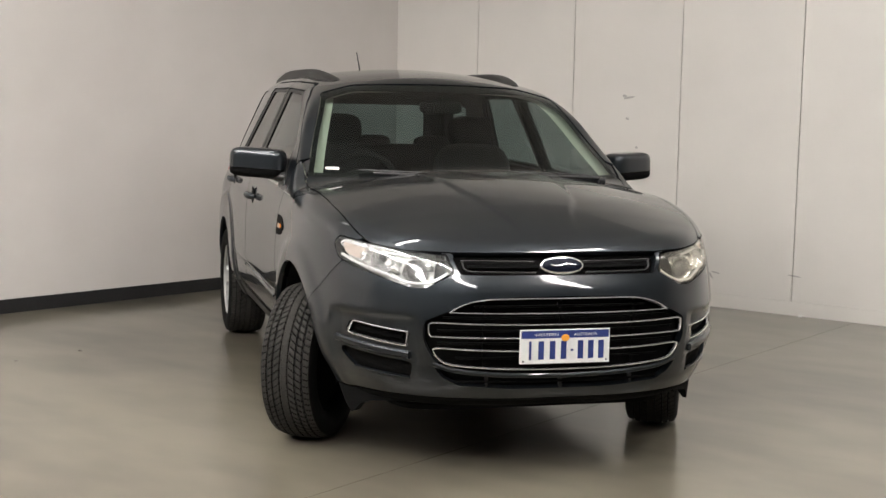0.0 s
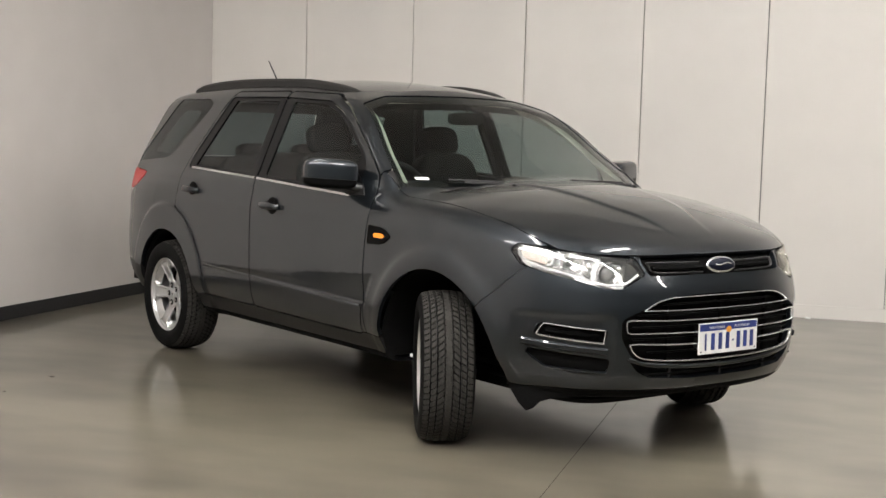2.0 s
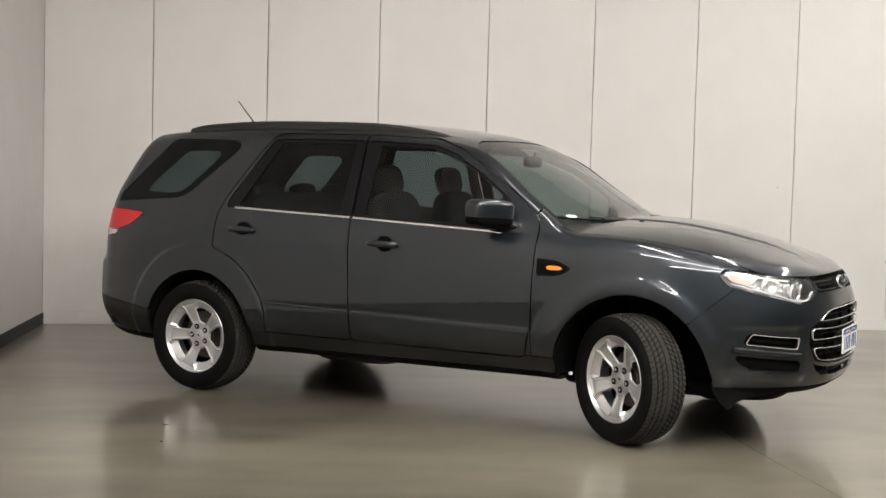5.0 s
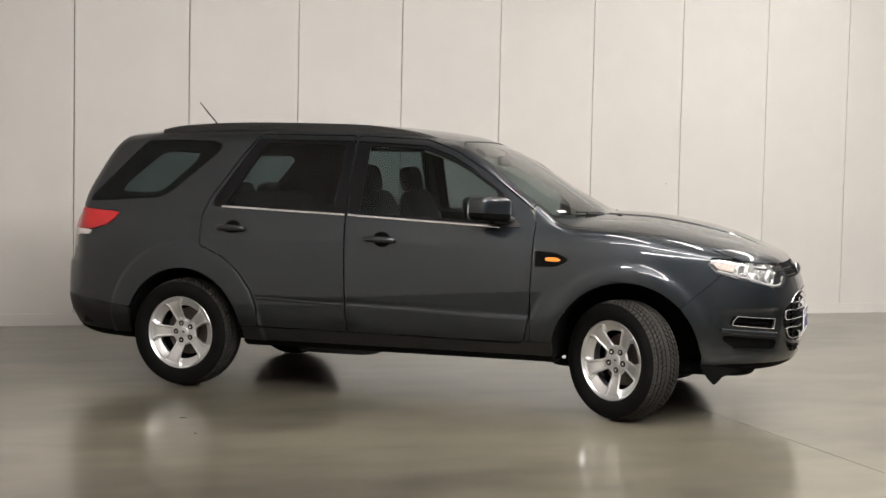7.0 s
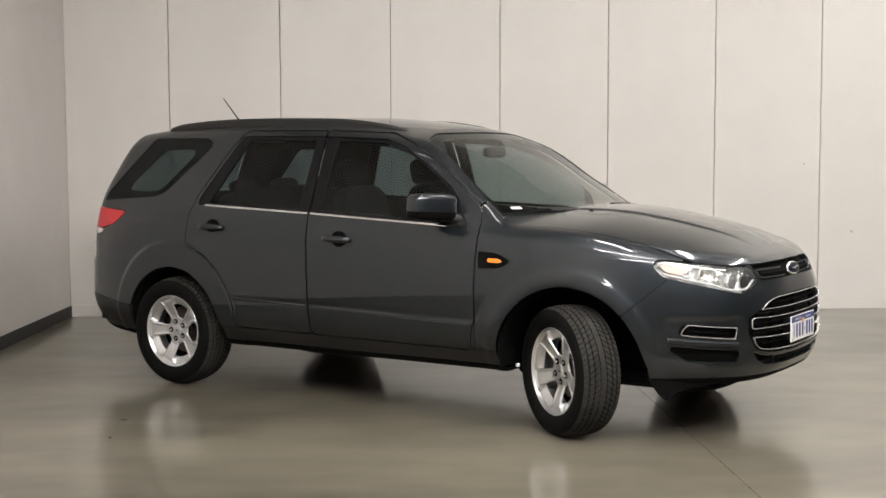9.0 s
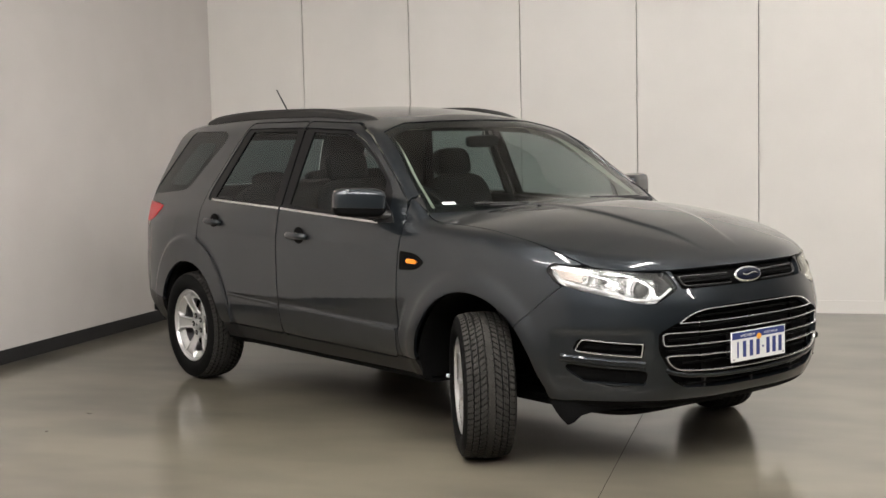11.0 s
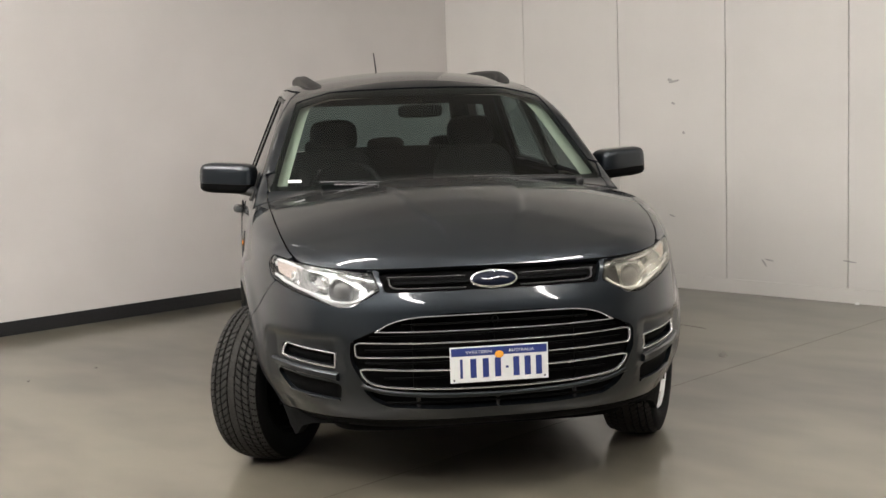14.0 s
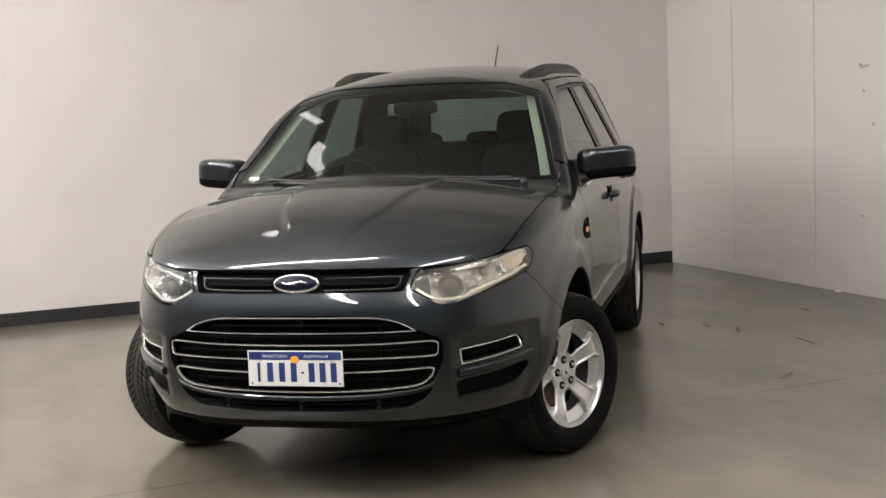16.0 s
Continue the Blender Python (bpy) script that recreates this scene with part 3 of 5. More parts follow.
def skin_part(name, d, mat, parent, label="", inset=0.0, flange=0.02, both=False, gap=0.0025, left=False, base=None):
    """A panel of the skin: cut out, sunk by inset, with a turned-in edge. both: right and left halves in one mesh."""
    V, N, F = clip(*(base or (SKIN_V, SKIN_N, SKIN_F)), d + gap)
    if not F:
        print("empty", name)
        return None
    V = V - N * inset
    V, N, F = V.tolist(), N.tolist(), [list(f) for f in F]
    if flange:
        cnt = {}
        for f in F:
            for a, b in zip(f, f[1:] + f[:1]):
                key = (a, b)
                if (b, a) in cnt:
                    del cnt[(b, a)]
                else:
                    cnt[key] = 1
        for a, b in cnt:
            if both and abs(V[a][1]) < 1e-4 and abs(V[b][1]) < 1e-4:
                continue
            pa, pb = np.array(V[a]), np.array(V[b])
            na, nb = np.array(N[a]), np.array(N[b])
            out = np.cross(pb - pa, na)
            ln = np.linalg.norm(out)
            if ln < 1e-9:
                continue
            out = out / ln
            i = len(V)
            V += [pa.tolist(), (pa - na * flange).tolist(), (pb - nb * flange).tolist(), pb.tolist()]
            N += [out.tolist()] * 4
            F.append([i, i + 1, i + 2, i + 3])
    if both:
        k = len(V)
        V += [[p[0], -p[1], p[2]] for p in V]
        N += [[p[0], -p[1], p[2]] for p in N]
        F += [[i + k for i in f][::-1] for f in F]
    elif left:
        V = [[p[0], -p[1], p[2]] for p in V]
        N = [[p[0], -p[1], p[2]] for p in N]
        F = [f[::-1] for f in F]
    me = bpy.data.meshes.new(name)
    me.from_pydata(V, [], F)
    me.polygons.foreach_set("use_smooth", [True] * len(me.polygons))
    me.normals_split_custom_set_from_vertices(N)
    return link(name, me, mat, parent, label)


P_ = SKIN_V
X_, Y_, Z_ = P_[:, 0], -P_[:, 1], P_[:, 2]

R_FWIN = side_region([(-0.268, 1.118), (-0.288, 1.565), (0.165, 1.540), (0.33, 1.485), (0.48, 1.405), (0.66, 1.285), (0.74, 1.205), (0.755, 1.074)], 0.02)
R_RWIN = side_region([(-1.20, 1.150), (-1.195, 1.20), (-0.965, 1.575), (-0.305, 1.566), (-0.285, 1.118)], 0.025)
R_QWIN = side_region([(-2.16, 1.165), (-2.16, 1.20), (-1.80, 1.575), (-1.29, 1.568), (-1.225, 1.545), (-1.235, 1.505), (-1.54, 1.235), (-1.62, 1.20)], 0.03)
R_FDOOR = side_region([(-0.256, 0.395), (-0.278, 1.12), (-0.298, 1.605), (0.16, 1.582), (0.36, 1.515), (0.52, 1.425), (0.74, 1.278), (0.885, 1.168), (0.915, 1.10), (0.905, 0.82), (0.895, 0.56), (0.86, 0.385)], 0.035)
R_RDOOR = side_region([(-0.256, 0.395), (-0.278, 1.12), (-0.298, 1.605), (-0.955, 1.613), (-1.05, 1.50), (-1.235, 1.20), (-1.268, 1.09), (-1.264, 0.905), (-1.24, 0.893), (-1.105, 0.838), (-0.989, 0.748), (-0.90, 0.63), (-0.858, 0.52), (-0.86, 0.40)], 0.035)
R_TAIL = side_region([(-2.6, 1.128), (-2.22, 1.122), (-1.90, 1.100), (-1.925, 1.062), (-1.98, 1.014), (-2.09, 0.988), (-2.13, 0.946), (-2.6, 0.940)], 0.010)
R_HL = nose_region([(23.0, 0.80), (25.0, 0.866), (30, 0.873), (38, 0.887), (46, 0.905), (52.5, 0.916), (54.0, 0.885), (51.5, 0.832), (46, 0.806), (38, 0.772), (31.5, 0.742), (28.5, 0.742)], 0.014)
R_FOG = nose_region([(31.3, 0.570), (31.9, 0.508), (39.3, 0.519), (46.4, 0.529), (47.9, 0.545), (46.7, 0.588), (45.4, 0.597), (39.3, 0.588)], 0.008)
R_FOGLO = nose_region([(31.0, 0.445), (31.6, 0.388), (38, 0.384), (45, 0.402), (49.5, 0.46), (49, 0.478), (40, 0.462)], 0.015)
R_UG = front_region([(-0.5, 0.868), (0.40, 0.862), (0.425, 0.85), (0.405, 0.795), (-0.5, 0.795)], 0.008)
R_GRILLE = front_region([(-0.5, 0.712), (0.18, 0.709), (0.34, 0.698), (0.475, 0.645), (0.545, 0.612), (0.545, 0.535), (0.50, 0.455), (0.44, 0.432), (0.2, 0.412), (-0.5, 0.406)], 0.02)
R_UGCUT = front_region([(-0.5, 0.93), (0.41, 0.93), (0.425, 0.85), (0.405, 0.795), (-0.5, 0.795)], 0.004)
R_LOWCUT = front_region([(-0.6, 0.43), (0.40, 0.445), (0.47, 0.46), (0.505, 0.436), (0.47, 0.395), (0.41, 0.366), (0.2, 0.352), (-0.6, 0.347)], 0.012)
R_LOWER = front_region([(-0.6, 0.392), (0.2, 0.398), (0.42, 0.414), (0.50, 0.434), (0.47, 0.395), (0.41, 0.366), (0.2, 0.352), (-0.6, 0.347)], 0.012)


def arches(P):
    d = np.full(len(P), -1e9)
    for cx, cz, r in (ARCH_F, ARCH_R):
        a = r - np.hypot(P[:, 0] - cx, P[:, 2] - cz)
        a = np.where(P[:, 2] < cz, r - np.abs(P[:, 0] - cx), a)
        d = np.maximum(d, np.minimum(a, np.abs(P[:, 1]) - 0.52))
    return -d


hood_edge_y = curve((0.9, 0.80), (1.1, 0.805), (1.4, 0.80), (1.7, 0.785), (1.95, 0.755), (2.1, 0.70), (2.2, 0.62), (2.4, 0.5))
A = dict(
    fwin=R_FWIN(P_), rwin=R_RWIN(P_), qwin=R_QWIN(P_), fdoor=R_FDOOR(P_), rdoor=R_RDOOR(P_), tail=R_TAIL(P_), hl=R_HL(P_), fog=R_FOG(P_) + 0.005, foglo=R_FOGLO(P_),
    ug=R_UG(P_), ugcut=R_UGCUT(P_), grille=R_GRILLE(P_), lower=R_LOWER(P_), lowcut=R_LOWCUT(P_), arch=arches(P_))
# windscreen: between the pillars, from the cowl to the roof's front edge
scr = (X_ - screen_x(Z_) + screen_bow(Z_) * Y_ ** 2)
pillar = curve((1.1, 0.800), (1.2, 0.762), (1.4, 0.680), (1.58, 0.602))
A["screen"] = np.maximum.reduce([Y_ - pillar(Z_), -scr - 0.03, Z_ - 1.583 + 0.05 * Y_ ** 2, 1.118 - Z_, -X_])
A["screen"] = np.maximum(A["screen"], (X_ - 1.26 + 0.36 * Y_ ** 2))
A["back"] = np.maximum.reduce([Y_ - 0.62 + 0.15 * (Z_ - 1.2), Z_ - 1.54, 1.20 - Z_, X_ + 1.7])
# hood: top surface ahead of the cowl
cowl = 1.235 - 0.36 * Y_ ** 2
A["hood"] = np.maximum.reduce([Y_ - hood_edge_y(X_), cowl - X_, 0.874 + 0.03 * np.clip(Y_ - 0.42, 0, 1) - Z_])
A["cowl"] = np.maximum.reduce([Y_ - 0.80, X_ - cowl + 0.003, 1.02 - Z_, -A["screen"] - 0.004, 0.9 - X_ - 0.0])
# front bumper: below lamps and hood, ahead of the seam from the arch
seam_x = 1.80 + (Z_ - 0.66) * 1.12
A["bumper"] = np.maximum.reduce([seam_x - X_, 1.70 - X_, Z_ - 0.90])
A["bumper"] = np.maximum(A["bumper"], -A["hood"])
side_doors = np.minimum(A["fdoor"], A["rdoor"])
A["fender"] = np.maximum.reduce([0.60 - X_, Z_ - 1.19, -A["bumper"], -A["hood"], -A["cowl"], -A["screen"], -side_doors, 0.90 - X_ - 0.3 * np.clip(Z_ - 1.15, 0, 1)])
A["sill"] = np.maximum.reduce([Z_ - 0.398, np.abs(X_) - 1.03])
A["rearfoot"] = np.maximum(Z_ - 0.50 + 0.10 * (X_ + 1.9), X_ + 1.72)
A["under"] = (SKIN_N[:, 2] + 0.62) * 0.05
A["under"] = np.maximum(A["under"], Z_ - 0.40)
A["chin"] = np.maximum.reduce([Z_ - 0.298, 1.72 - X_, -A["under"], -A["arch"]])


def minus(d, *names):
    for n in names:
        d = np.maximum(d, -A[n])
    return d


def border(d, w):
    """The strip of width w inside a region's edge."""
    return np.maximum(d, -(d + w))


def on_turn(deg, z, lift=0.0, left=False):
    """The point of the nose at so many degrees from straight ahead."""
    a = radians(deg)
    p = cast(np.array([[1.3, 0.0, z]]), np.array([[math.cos(a), -math.sin(a), 0.0]]), 1.5, 6)[0]
    p = Vector(p + lift * normals_of(p[None])[0])
    if left:
        p.y *= -1
    return p


def flip(pts, left):
    return [Vector((p.x, -p.y, p.z)) for p in pts] if left else pts


def egg(bm, c, r, e=0.6, nu=24, nv=12, m=None, zcut=None):
    """A rounded block: superellipsoid about c with half sizes r."""
    def pw(v, k):
        return math.copysign(abs(v) ** k, v)
    P = []
    for i in range(nv + 1):
        b = -math.pi / 2 + math.pi * i / nv
        row = []
        for j in range(nu):
            a = 2 * math.pi * j / nu
            q = Vector((r[0] * pw(math.cos(b), e) * pw(math.cos(a), e), r[1] * pw(math.cos(b), e) * pw(math.sin(a), e), r[2] * pw(math.sin(b), e)))
            if zcut:
                q.z = min(max(q.z, zcut[0]), zcut[1])
            q = q + Vector(c)
            row.append(m @ q if m is not None else q)
        P.append(row)
    n0 = len(bm.verts)
    grid_mesh(bm, P, False, True)
    bm.verts.ensure_lookup_table()
    bmesh.ops.remove_doubles(bm, verts=bm.verts[n0:], dist=0.0004)
    return bm


def ribbon(bm, pts, w, h, closed=False):
    """A bar of rectangular section with softened top along points that lie on the nose; w: width across, h: height off the skin."""
    pts = [Vector(p) for p in pts]
    rows = []
    m = len(pts)
    for i, p in enumerate(pts):
        a = pts[(i + 1) % m] if closed or i < m - 1 else p
        b = pts[i - 1] if closed or i > 0 else p
        d = (a - b).normalized()
        n = Vector(normals_of(np.array([[p.x, -abs(p.y), p.z]]))[0])
        if p.y > 0:
            n.y *= -1
        s = d.cross(n).normalized() * w / 2
        rows.append([p - s - n * h, p - s + n * h * 0.45, p - s * 0.55 + n * h, p + s * 0.55 + n * h, p + s + n * h * 0.45, p + s - n * h])
    vs = grid_mesh(bm, rows, closed, True)
    if not closed:
        bm.faces.new(vs[0][::-1])
        bm.faces.new(vs[-1])
    return bm


# ---- wheels ----
TYRE_R = 0.345


def tyre_mesh():
    bm = bmesh.new()
    prof = [(0.222, -0.088), (0.230, -0.1005), (0.240, -0.109), (0.255, -0.1165), (0.275, -0.1215), (0.298, -0.120), (0.316, -0.114), (0.326, -0.108)]
    prof = prof + [(0.326, 0.108)] + [(r, -y) for r, y in prof[::-1][1:]]
    revolve(bm, prof, 96)
    return bm


def tread_mesh():
    """Ribs and blocks round the tyre, cut by grooves."""
    bm = bmesh.new()
    n, half = 576, 0.108
    ys = np.linspace(-half, half, 91)
    rows = []
    for k in range(n):
        a = 2 * math.pi * k / n
        row = []
        for y in ys:
            crown = 0.0165 * (abs(y) / half) ** 3.2
            r = TYRE_R - crown
            g = 0.0
            if any(abs(abs(y) - c) < 0.0032 for c in (0.018, 0.050, 0.079)):
                g = 0.009
            u = k / 8.0 + (0.5 if y > 0 else 0.0)
            ay = abs(y)
            if ay > 0.079:
                ph = (u + 8 * (ay - 0.079) * 1.5) % 1
                if ph < 0.2:
                    g = max(g, 0.007)
            elif ay > 0.050:
                ph = (u + 22 * (ay - 0.05)) % 1
                if ph < 0.2:
                    g = max(g, 0.006)
            elif ay > 0.018:
                ph = (u * 1 + 26 * (ay - 0.018) + 0.3) % 1
                if ph < 0.2:
                    g = max(g, 0.0055)
            else:
                ph = (k / 8.0 + 14 * y) % 1
                if ph < 0.10 and abs(y) > 0.006:
                    g = max(g, 0.003)
            row.append(((r - g) * math.cos(a), y, (r - g) * math.sin(a)))
        rows.append(row)
    grid_mesh(bm, rows, True, False)
    for f in bm.faces:                       # undusted black rubber in the grooves, which also paints in their shade
        if sum(math.hypot(v.co.x, v.co.z) + 0.0165 * (abs(v.co.y) / half) ** 3.2 < TYRE_R - 0.003 for v in f.verts) > 2:
            f.material_index = 1
    return bm


def wheel_face():
    """Five broad spokes with a sunken channel, cut from a dished disc."""
    nr, na = 44, 400
    R = np.linspace(0.020, 0.2180, nr)
    T = np.linspace(0, 2 * math.pi, na + 1)
    r, t = np.meshgrid(R, T, indexing="ij")
    step = 2 * math.pi / 5
    dt = (t + step / 2) % step - step / 2
    s = np.abs(r * np.sin(dt))
    def sm(a, b, v):
        q = np.clip((v - a) / (b - a), 0, 1)
        return q * q * (3 - 2 * q)
    y = -0.054 - 0.036 * sm(0.06, 0.20, r)
    hw = 0.0265 + 0.115 * np.clip(r - 0.07, 0, 1) + 0.016 * sm(0.180, 0.212, r)
    out = sm(0.075, 0.10, r)
    # a sunken flat between two raised edges, then the flanks fall away
    y = y + 0.006 * out * (1 - sm(hw - 0.012, hw - 0.006, s)) * (1 - sm(0.205, 0.214, r))
    y = y + 0.030 * out * sm(hw - 0.002, hw + 0.013, s) * (1 - 0.62 * sm(0.165, 0.214, r))
    y = y - 0.003 * sm(0.204, 0.213, r)
    V = np.stack([r * np.cos(t), y, r * np.sin(t)], -1)
    du = np.gradient(V, axis=0)
    dv = np.gradient(V, axis=1)
    N = np.cross(du, dv)
    N = N / np.linalg.norm(N, axis=-1, keepdims=True)
    if N[..., 1].mean() > 0:
        N = -N
    idx = np.arange(nr * (na + 1)).reshape(nr, na + 1)
    F = np.stack([idx[:-1, :-1], idx[1:, :-1], idx[1:, 1:], idx[:-1, 1:]], -1).reshape(-1, 4)
    q = V.reshape(-1, 3)[F[5000]]
    if np.cross(q[1] - q[0], q[2] - q[1])[1] > 0:
        F = F[:, ::-1]
    hole = smax(smax(0.086 - r, r - 0.172, 0.010), hw + 0.004 - s, 0.012)
    return (V.reshape(-1, 3), N.reshape(-1, 3), F), -hole.reshape(-1)


def build_wheel(car, m):
    """Local axes: y across the car, outer face towards -y."""
    wheel = empty("wheel", "silver five-spoke alloy wheel with a black road tyre")
    wheel.parent = car
    wheel.matrix_basis = m
    part("tyre", tyre_mesh(), RUBBER, wheel, "black rubber tyre", True)
    tread = part("tread", tread_mesh(), TREAD, wheel, "dusty grooved tyre tread")
    tread.data.materials.append(RUBBER)
    base, keep = wheel_face()
    skin_part("spokes", keep, ALLOY, wheel, "silver five-spoke face", flange=0.022, gap=0.0, base=base)
    bm = bmesh.new()
    revolve(bm, [(0.2170, -0.0905), (0.2215, -0.099), (0.2280, -0.104), (0.2315, -0.101), (0.2315, -0.094), (0.2155, -0.078), (0.207, -0.04)], 80)
    part("rim", bm, ALLOY, wheel, "silver rim lip", True)
    bm = bmesh.new()
    revolve(bm, [(0.207, -0.04), (0.205, 0.03)], 80)
    part("barrel", bm, ALLOY, wheel, "silver rim barrel", True)
    # the silver barrel's deep end is coloured black as shade
    bm = bmesh.new()
    revolve(bm, [(0.205, 0.03), (0.205, 0.09), (0.226, 0.10)], 80)
    part("barrel_back", bm, LINER, wheel, "back of the barrel, blackened as shade", True)
    bm = bmesh.new()
    revolve(bm, [(0.0, 0.006), (0.06, 0.006), (0.065, 0.012), (0.150, 0.012), (0.150, 0.034), (0.05, 0.034)], 48)
    part("brake_disc", bm, DISC, wheel, "worn steel brake disc", True)
    # black disc added so the openings between the spokes show only darkness
    bm = bmesh.new()
    revolve(bm, [(0.0, 0.045), (0.20, 0.045), (0.203, 0.052), (0.0, 0.06)], 40)
    part("shade_disc", bm, LINER, wheel, "black disc standing in for shade behind the spokes", True)
    bm = bmesh.new()
    revolve(bm, [(0.0, -0.0605), (0.024, -0.0605), (0.0310, -0.0585), (0.034, -0.046)], 32)
    part("centre_cap", bm, ALLOY, wheel, "plain silver centre cap", True)
    bm = bmesh.new()
    egg(bm, (0, -0.0612, 0), (0.011, 0.001, 0.0055), 1.0, 16, 8)
    part("cap_emblem", bm, BADGE, wheel, "small dark oval emblem", True)
    for k in range(5):
        a = 2 * math.pi * k / 5
        c, s = 0.057 * math.cos(a), 0.057 * math.sin(a)
        bm = bmesh.new()
        vs = revolve(bm, [(0.0, -0.0625), (0.0065, -0.0625), (0.0085, -0.060), (0.0085, -0.041)], 6)
        bmesh.ops.translate(bm, verts=bm.verts, vec=(c, 0, s))
        part("wheel_nut", bm, CHROME, wheel, "chrome wheel nut")
        # black ring paints the shade around each nut
        bm = bmesh.new()
        revolve(bm, [(0.0085, -0.0545), (0.0170, -0.0575), (0.0180, -0.0515)], 16)
        bmesh.ops.translate(bm, verts=bm.verts, vec=(c, 0, s))
        part("nut_recess", bm, VOID, wheel, "nut recess, its shade painted black")
    bm = bmesh.new()
    tube(bm, [(0.19, -0.062, 0.035), (0.178, -0.085, 0.033)], 0.004, 8)
    part("valve", bm, BLACK, wheel, "black tyre valve", True)
    return wheel


# ---- the car ----
def build_body(car):
    whole = np.full(len(P_), -1.0)
    shell = minus(whole, "arch", "screen", "back", "qwin", "tail", "hl", "fdoor", "rdoor", "hood", "cowl", "bumper", "fender", "fwin", "rwin", "under", "sill", "rearfoot")
    # the bumper's painted foot, drawn black for the dark floor it reflects
    skin_part("rear_valance", minus(A["rearfoot"], "arch", "under"), BLACK, car, "foot of the rear bumper, blackened for its shade", both=True)
    skin_part("body_shell", shell, PAINT, car, both=True)
    skin_part("underbody", np.maximum(minus(A["under"], "arch"), Z_ - 0.45), LINER, car, "black underbody", both=True, gap=0.0)
    skin_part("hood", minus(A["hood"], "hl", "screen"), PAINT, car, both=True)
    bumper = minus(A["bumper"], "hl", "fog", "foglo", "ugcut", "grille", "lowcut", "arch", "under", "chin")
    skin_part("front_bumper", bumper, PAINT, car, both=True, flange=0.03)
    skin_part("chin_spoiler", A["chin"], BLACK, car, "black plastic lower lip", both=True, inset=0.004)
    fender = minus(A["fender"], "hl", "arch", "under", "sill")
    for left in (False, True):
        # body-coloured sill drawn black, for the shade low on the flank
        skin_part("side_sill", minus(A["sill"], "arch", "under", "fdoor", "rdoor"), BLACK, car, "side sill, blackened for the shade low on the body", left=left)
        skin_part("front_fender", fender, PAINT, car, left=left)
        skin_part("scuttle", minus(A["cowl"], "fdoor"), BLACK, car, "black plastic scuttle panel", inset=0.006, left=left)
    skin_part("windscreen", A["screen"], CLEAR, car, "clear laminated windscreen", both=True, inset=0.004, flange=0.0, gap=0.0)
    frit = np.minimum(border(A["screen"], 0.022), np.maximum(A["screen"], 1.548 - Z_))
    frit = np.minimum(frit, np.maximum(A["screen"], Z_ - 1.142 + 0.02 * Y_))
    skin_part("windscreen_border", frit, FRIT, car, "black ceramic border of the windscreen", both=True, inset=0.007, flange=0.004, gap=0.0)
    skin_part("rear_window", A["back"], TINT, car, "tinted tailgate glass", both=True, inset=0.004, flange=0.0)
    for left in (False, True):
        side = -1 if not left else 1
        for door, win in (("fdoor", "fwin"), ("rdoor", "rwin")):
            front = door == "fdoor"
            ob = skin_part("front_door" if front else "rear_door", minus(A[door], win, "arch", "under"), PAINT, car, left=left, gap=0.0045)
            skin_part("window", A[win], LIGHTTINT if front else TINT, ob, "dark tinted door glass", inset=0.010, flange=0.0, left=left, gap=0.0)
            black = border(A[win], 0.016)
            if front:
                black = np.minimum(black, np.maximum(A[win], X_ + 0.195))
                black = np.minimum(black, np.maximum(A[win], 0.655 - X_ + (Z_ - 1.1) * 0.02))
            else:
                black = np.minimum(black, np.maximum(A[win], -0.365 - X_))
                black = np.minimum(black, np.maximum(A[win], X_ + 1.125 - (Z_ - 1.15) * 0.55))
            skin_part("window_frame", black, FRIT, ob, "black window frame", inset=0.004, flange=0.012, left=left, gap=0.0)
            # bright waist strip
            x0, x1 = (-0.262, 0.70) if front else (-1.135, -0.284)
            pts = [on_side(x, 1.112 - 0.0405 * (x + 0.27) - (0.012 if x > -0.27 else 0.0) * min(1, max(0, x + 0.27)), 0.004) for x in np.linspace(x0, x1, 24)]
            bm = bmesh.new()
            ribbon(bm, flip(pts, left), 0.013, 0.004)
            part("waist_strip", bm, SATIN, ob, "satin chrome waist strip", True)
            # handle, and a black oval painting the shade in its bowl
            hx, hz = (-0.033, 0.965) if front else (-1.04, 1.012)
            bm = bmesh.new()
            c = on_side(hx + 0.005, hz, 0.0005)
            if left:
                c.y *= -1
            egg(bm, c, (0.056, 0.006, 0.053), 0.95, 28, 12)
            part("handle_bowl", bm, VOID, ob, "finger recess, its shade painted black", True)
            pts = [on_side(hx + q, hz - 0.02 * q, l) for q, l in ((-0.098, 0.004), (-0.088, 0.022), (-0.05, 0.034), (0.0, 0.037), (0.05, 0.034), (0.080, 0.020), (0.088, 0.004))]
            bm = bmesh.new()
            tube(bm, spline(flip(pts, left), 4), lambda q: 0.012 + 0.006 * math.sin(math.pi * q), 10, flat=1.1)
            part("door_handle", bm, PAINT, ob, "dark grey pull handle", True)
            # inside trim of the door
            skin_part("door_trim", np.maximum(minus(A[door], win, "arch"), Z_ - 1.14), TRIM, ob, "black inner door trim", inset=0.05, flange=0.0, left=left, gap=0.02)
            # raised crease along the bottom of the door
            xs = np.linspace(-0.235, 0.875, 16) if front else np.linspace(-0.865, -0.275, 10)
            pts = [on_side(x, 0.5585 - 0.027 * x, 0.0) for x in xs]
            bm = bmesh.new()
            ribbon(bm, flip(pts, left), 0.016, 0.0035)
            part("door_moulding", bm, PAINT, ob, "body-coloured lower moulding", True)
        q = skin_part("quarter_window", A["qwin"], TINT, car, "dark tinted quarter glass", inset=0.004, flange=0.0, left=left)
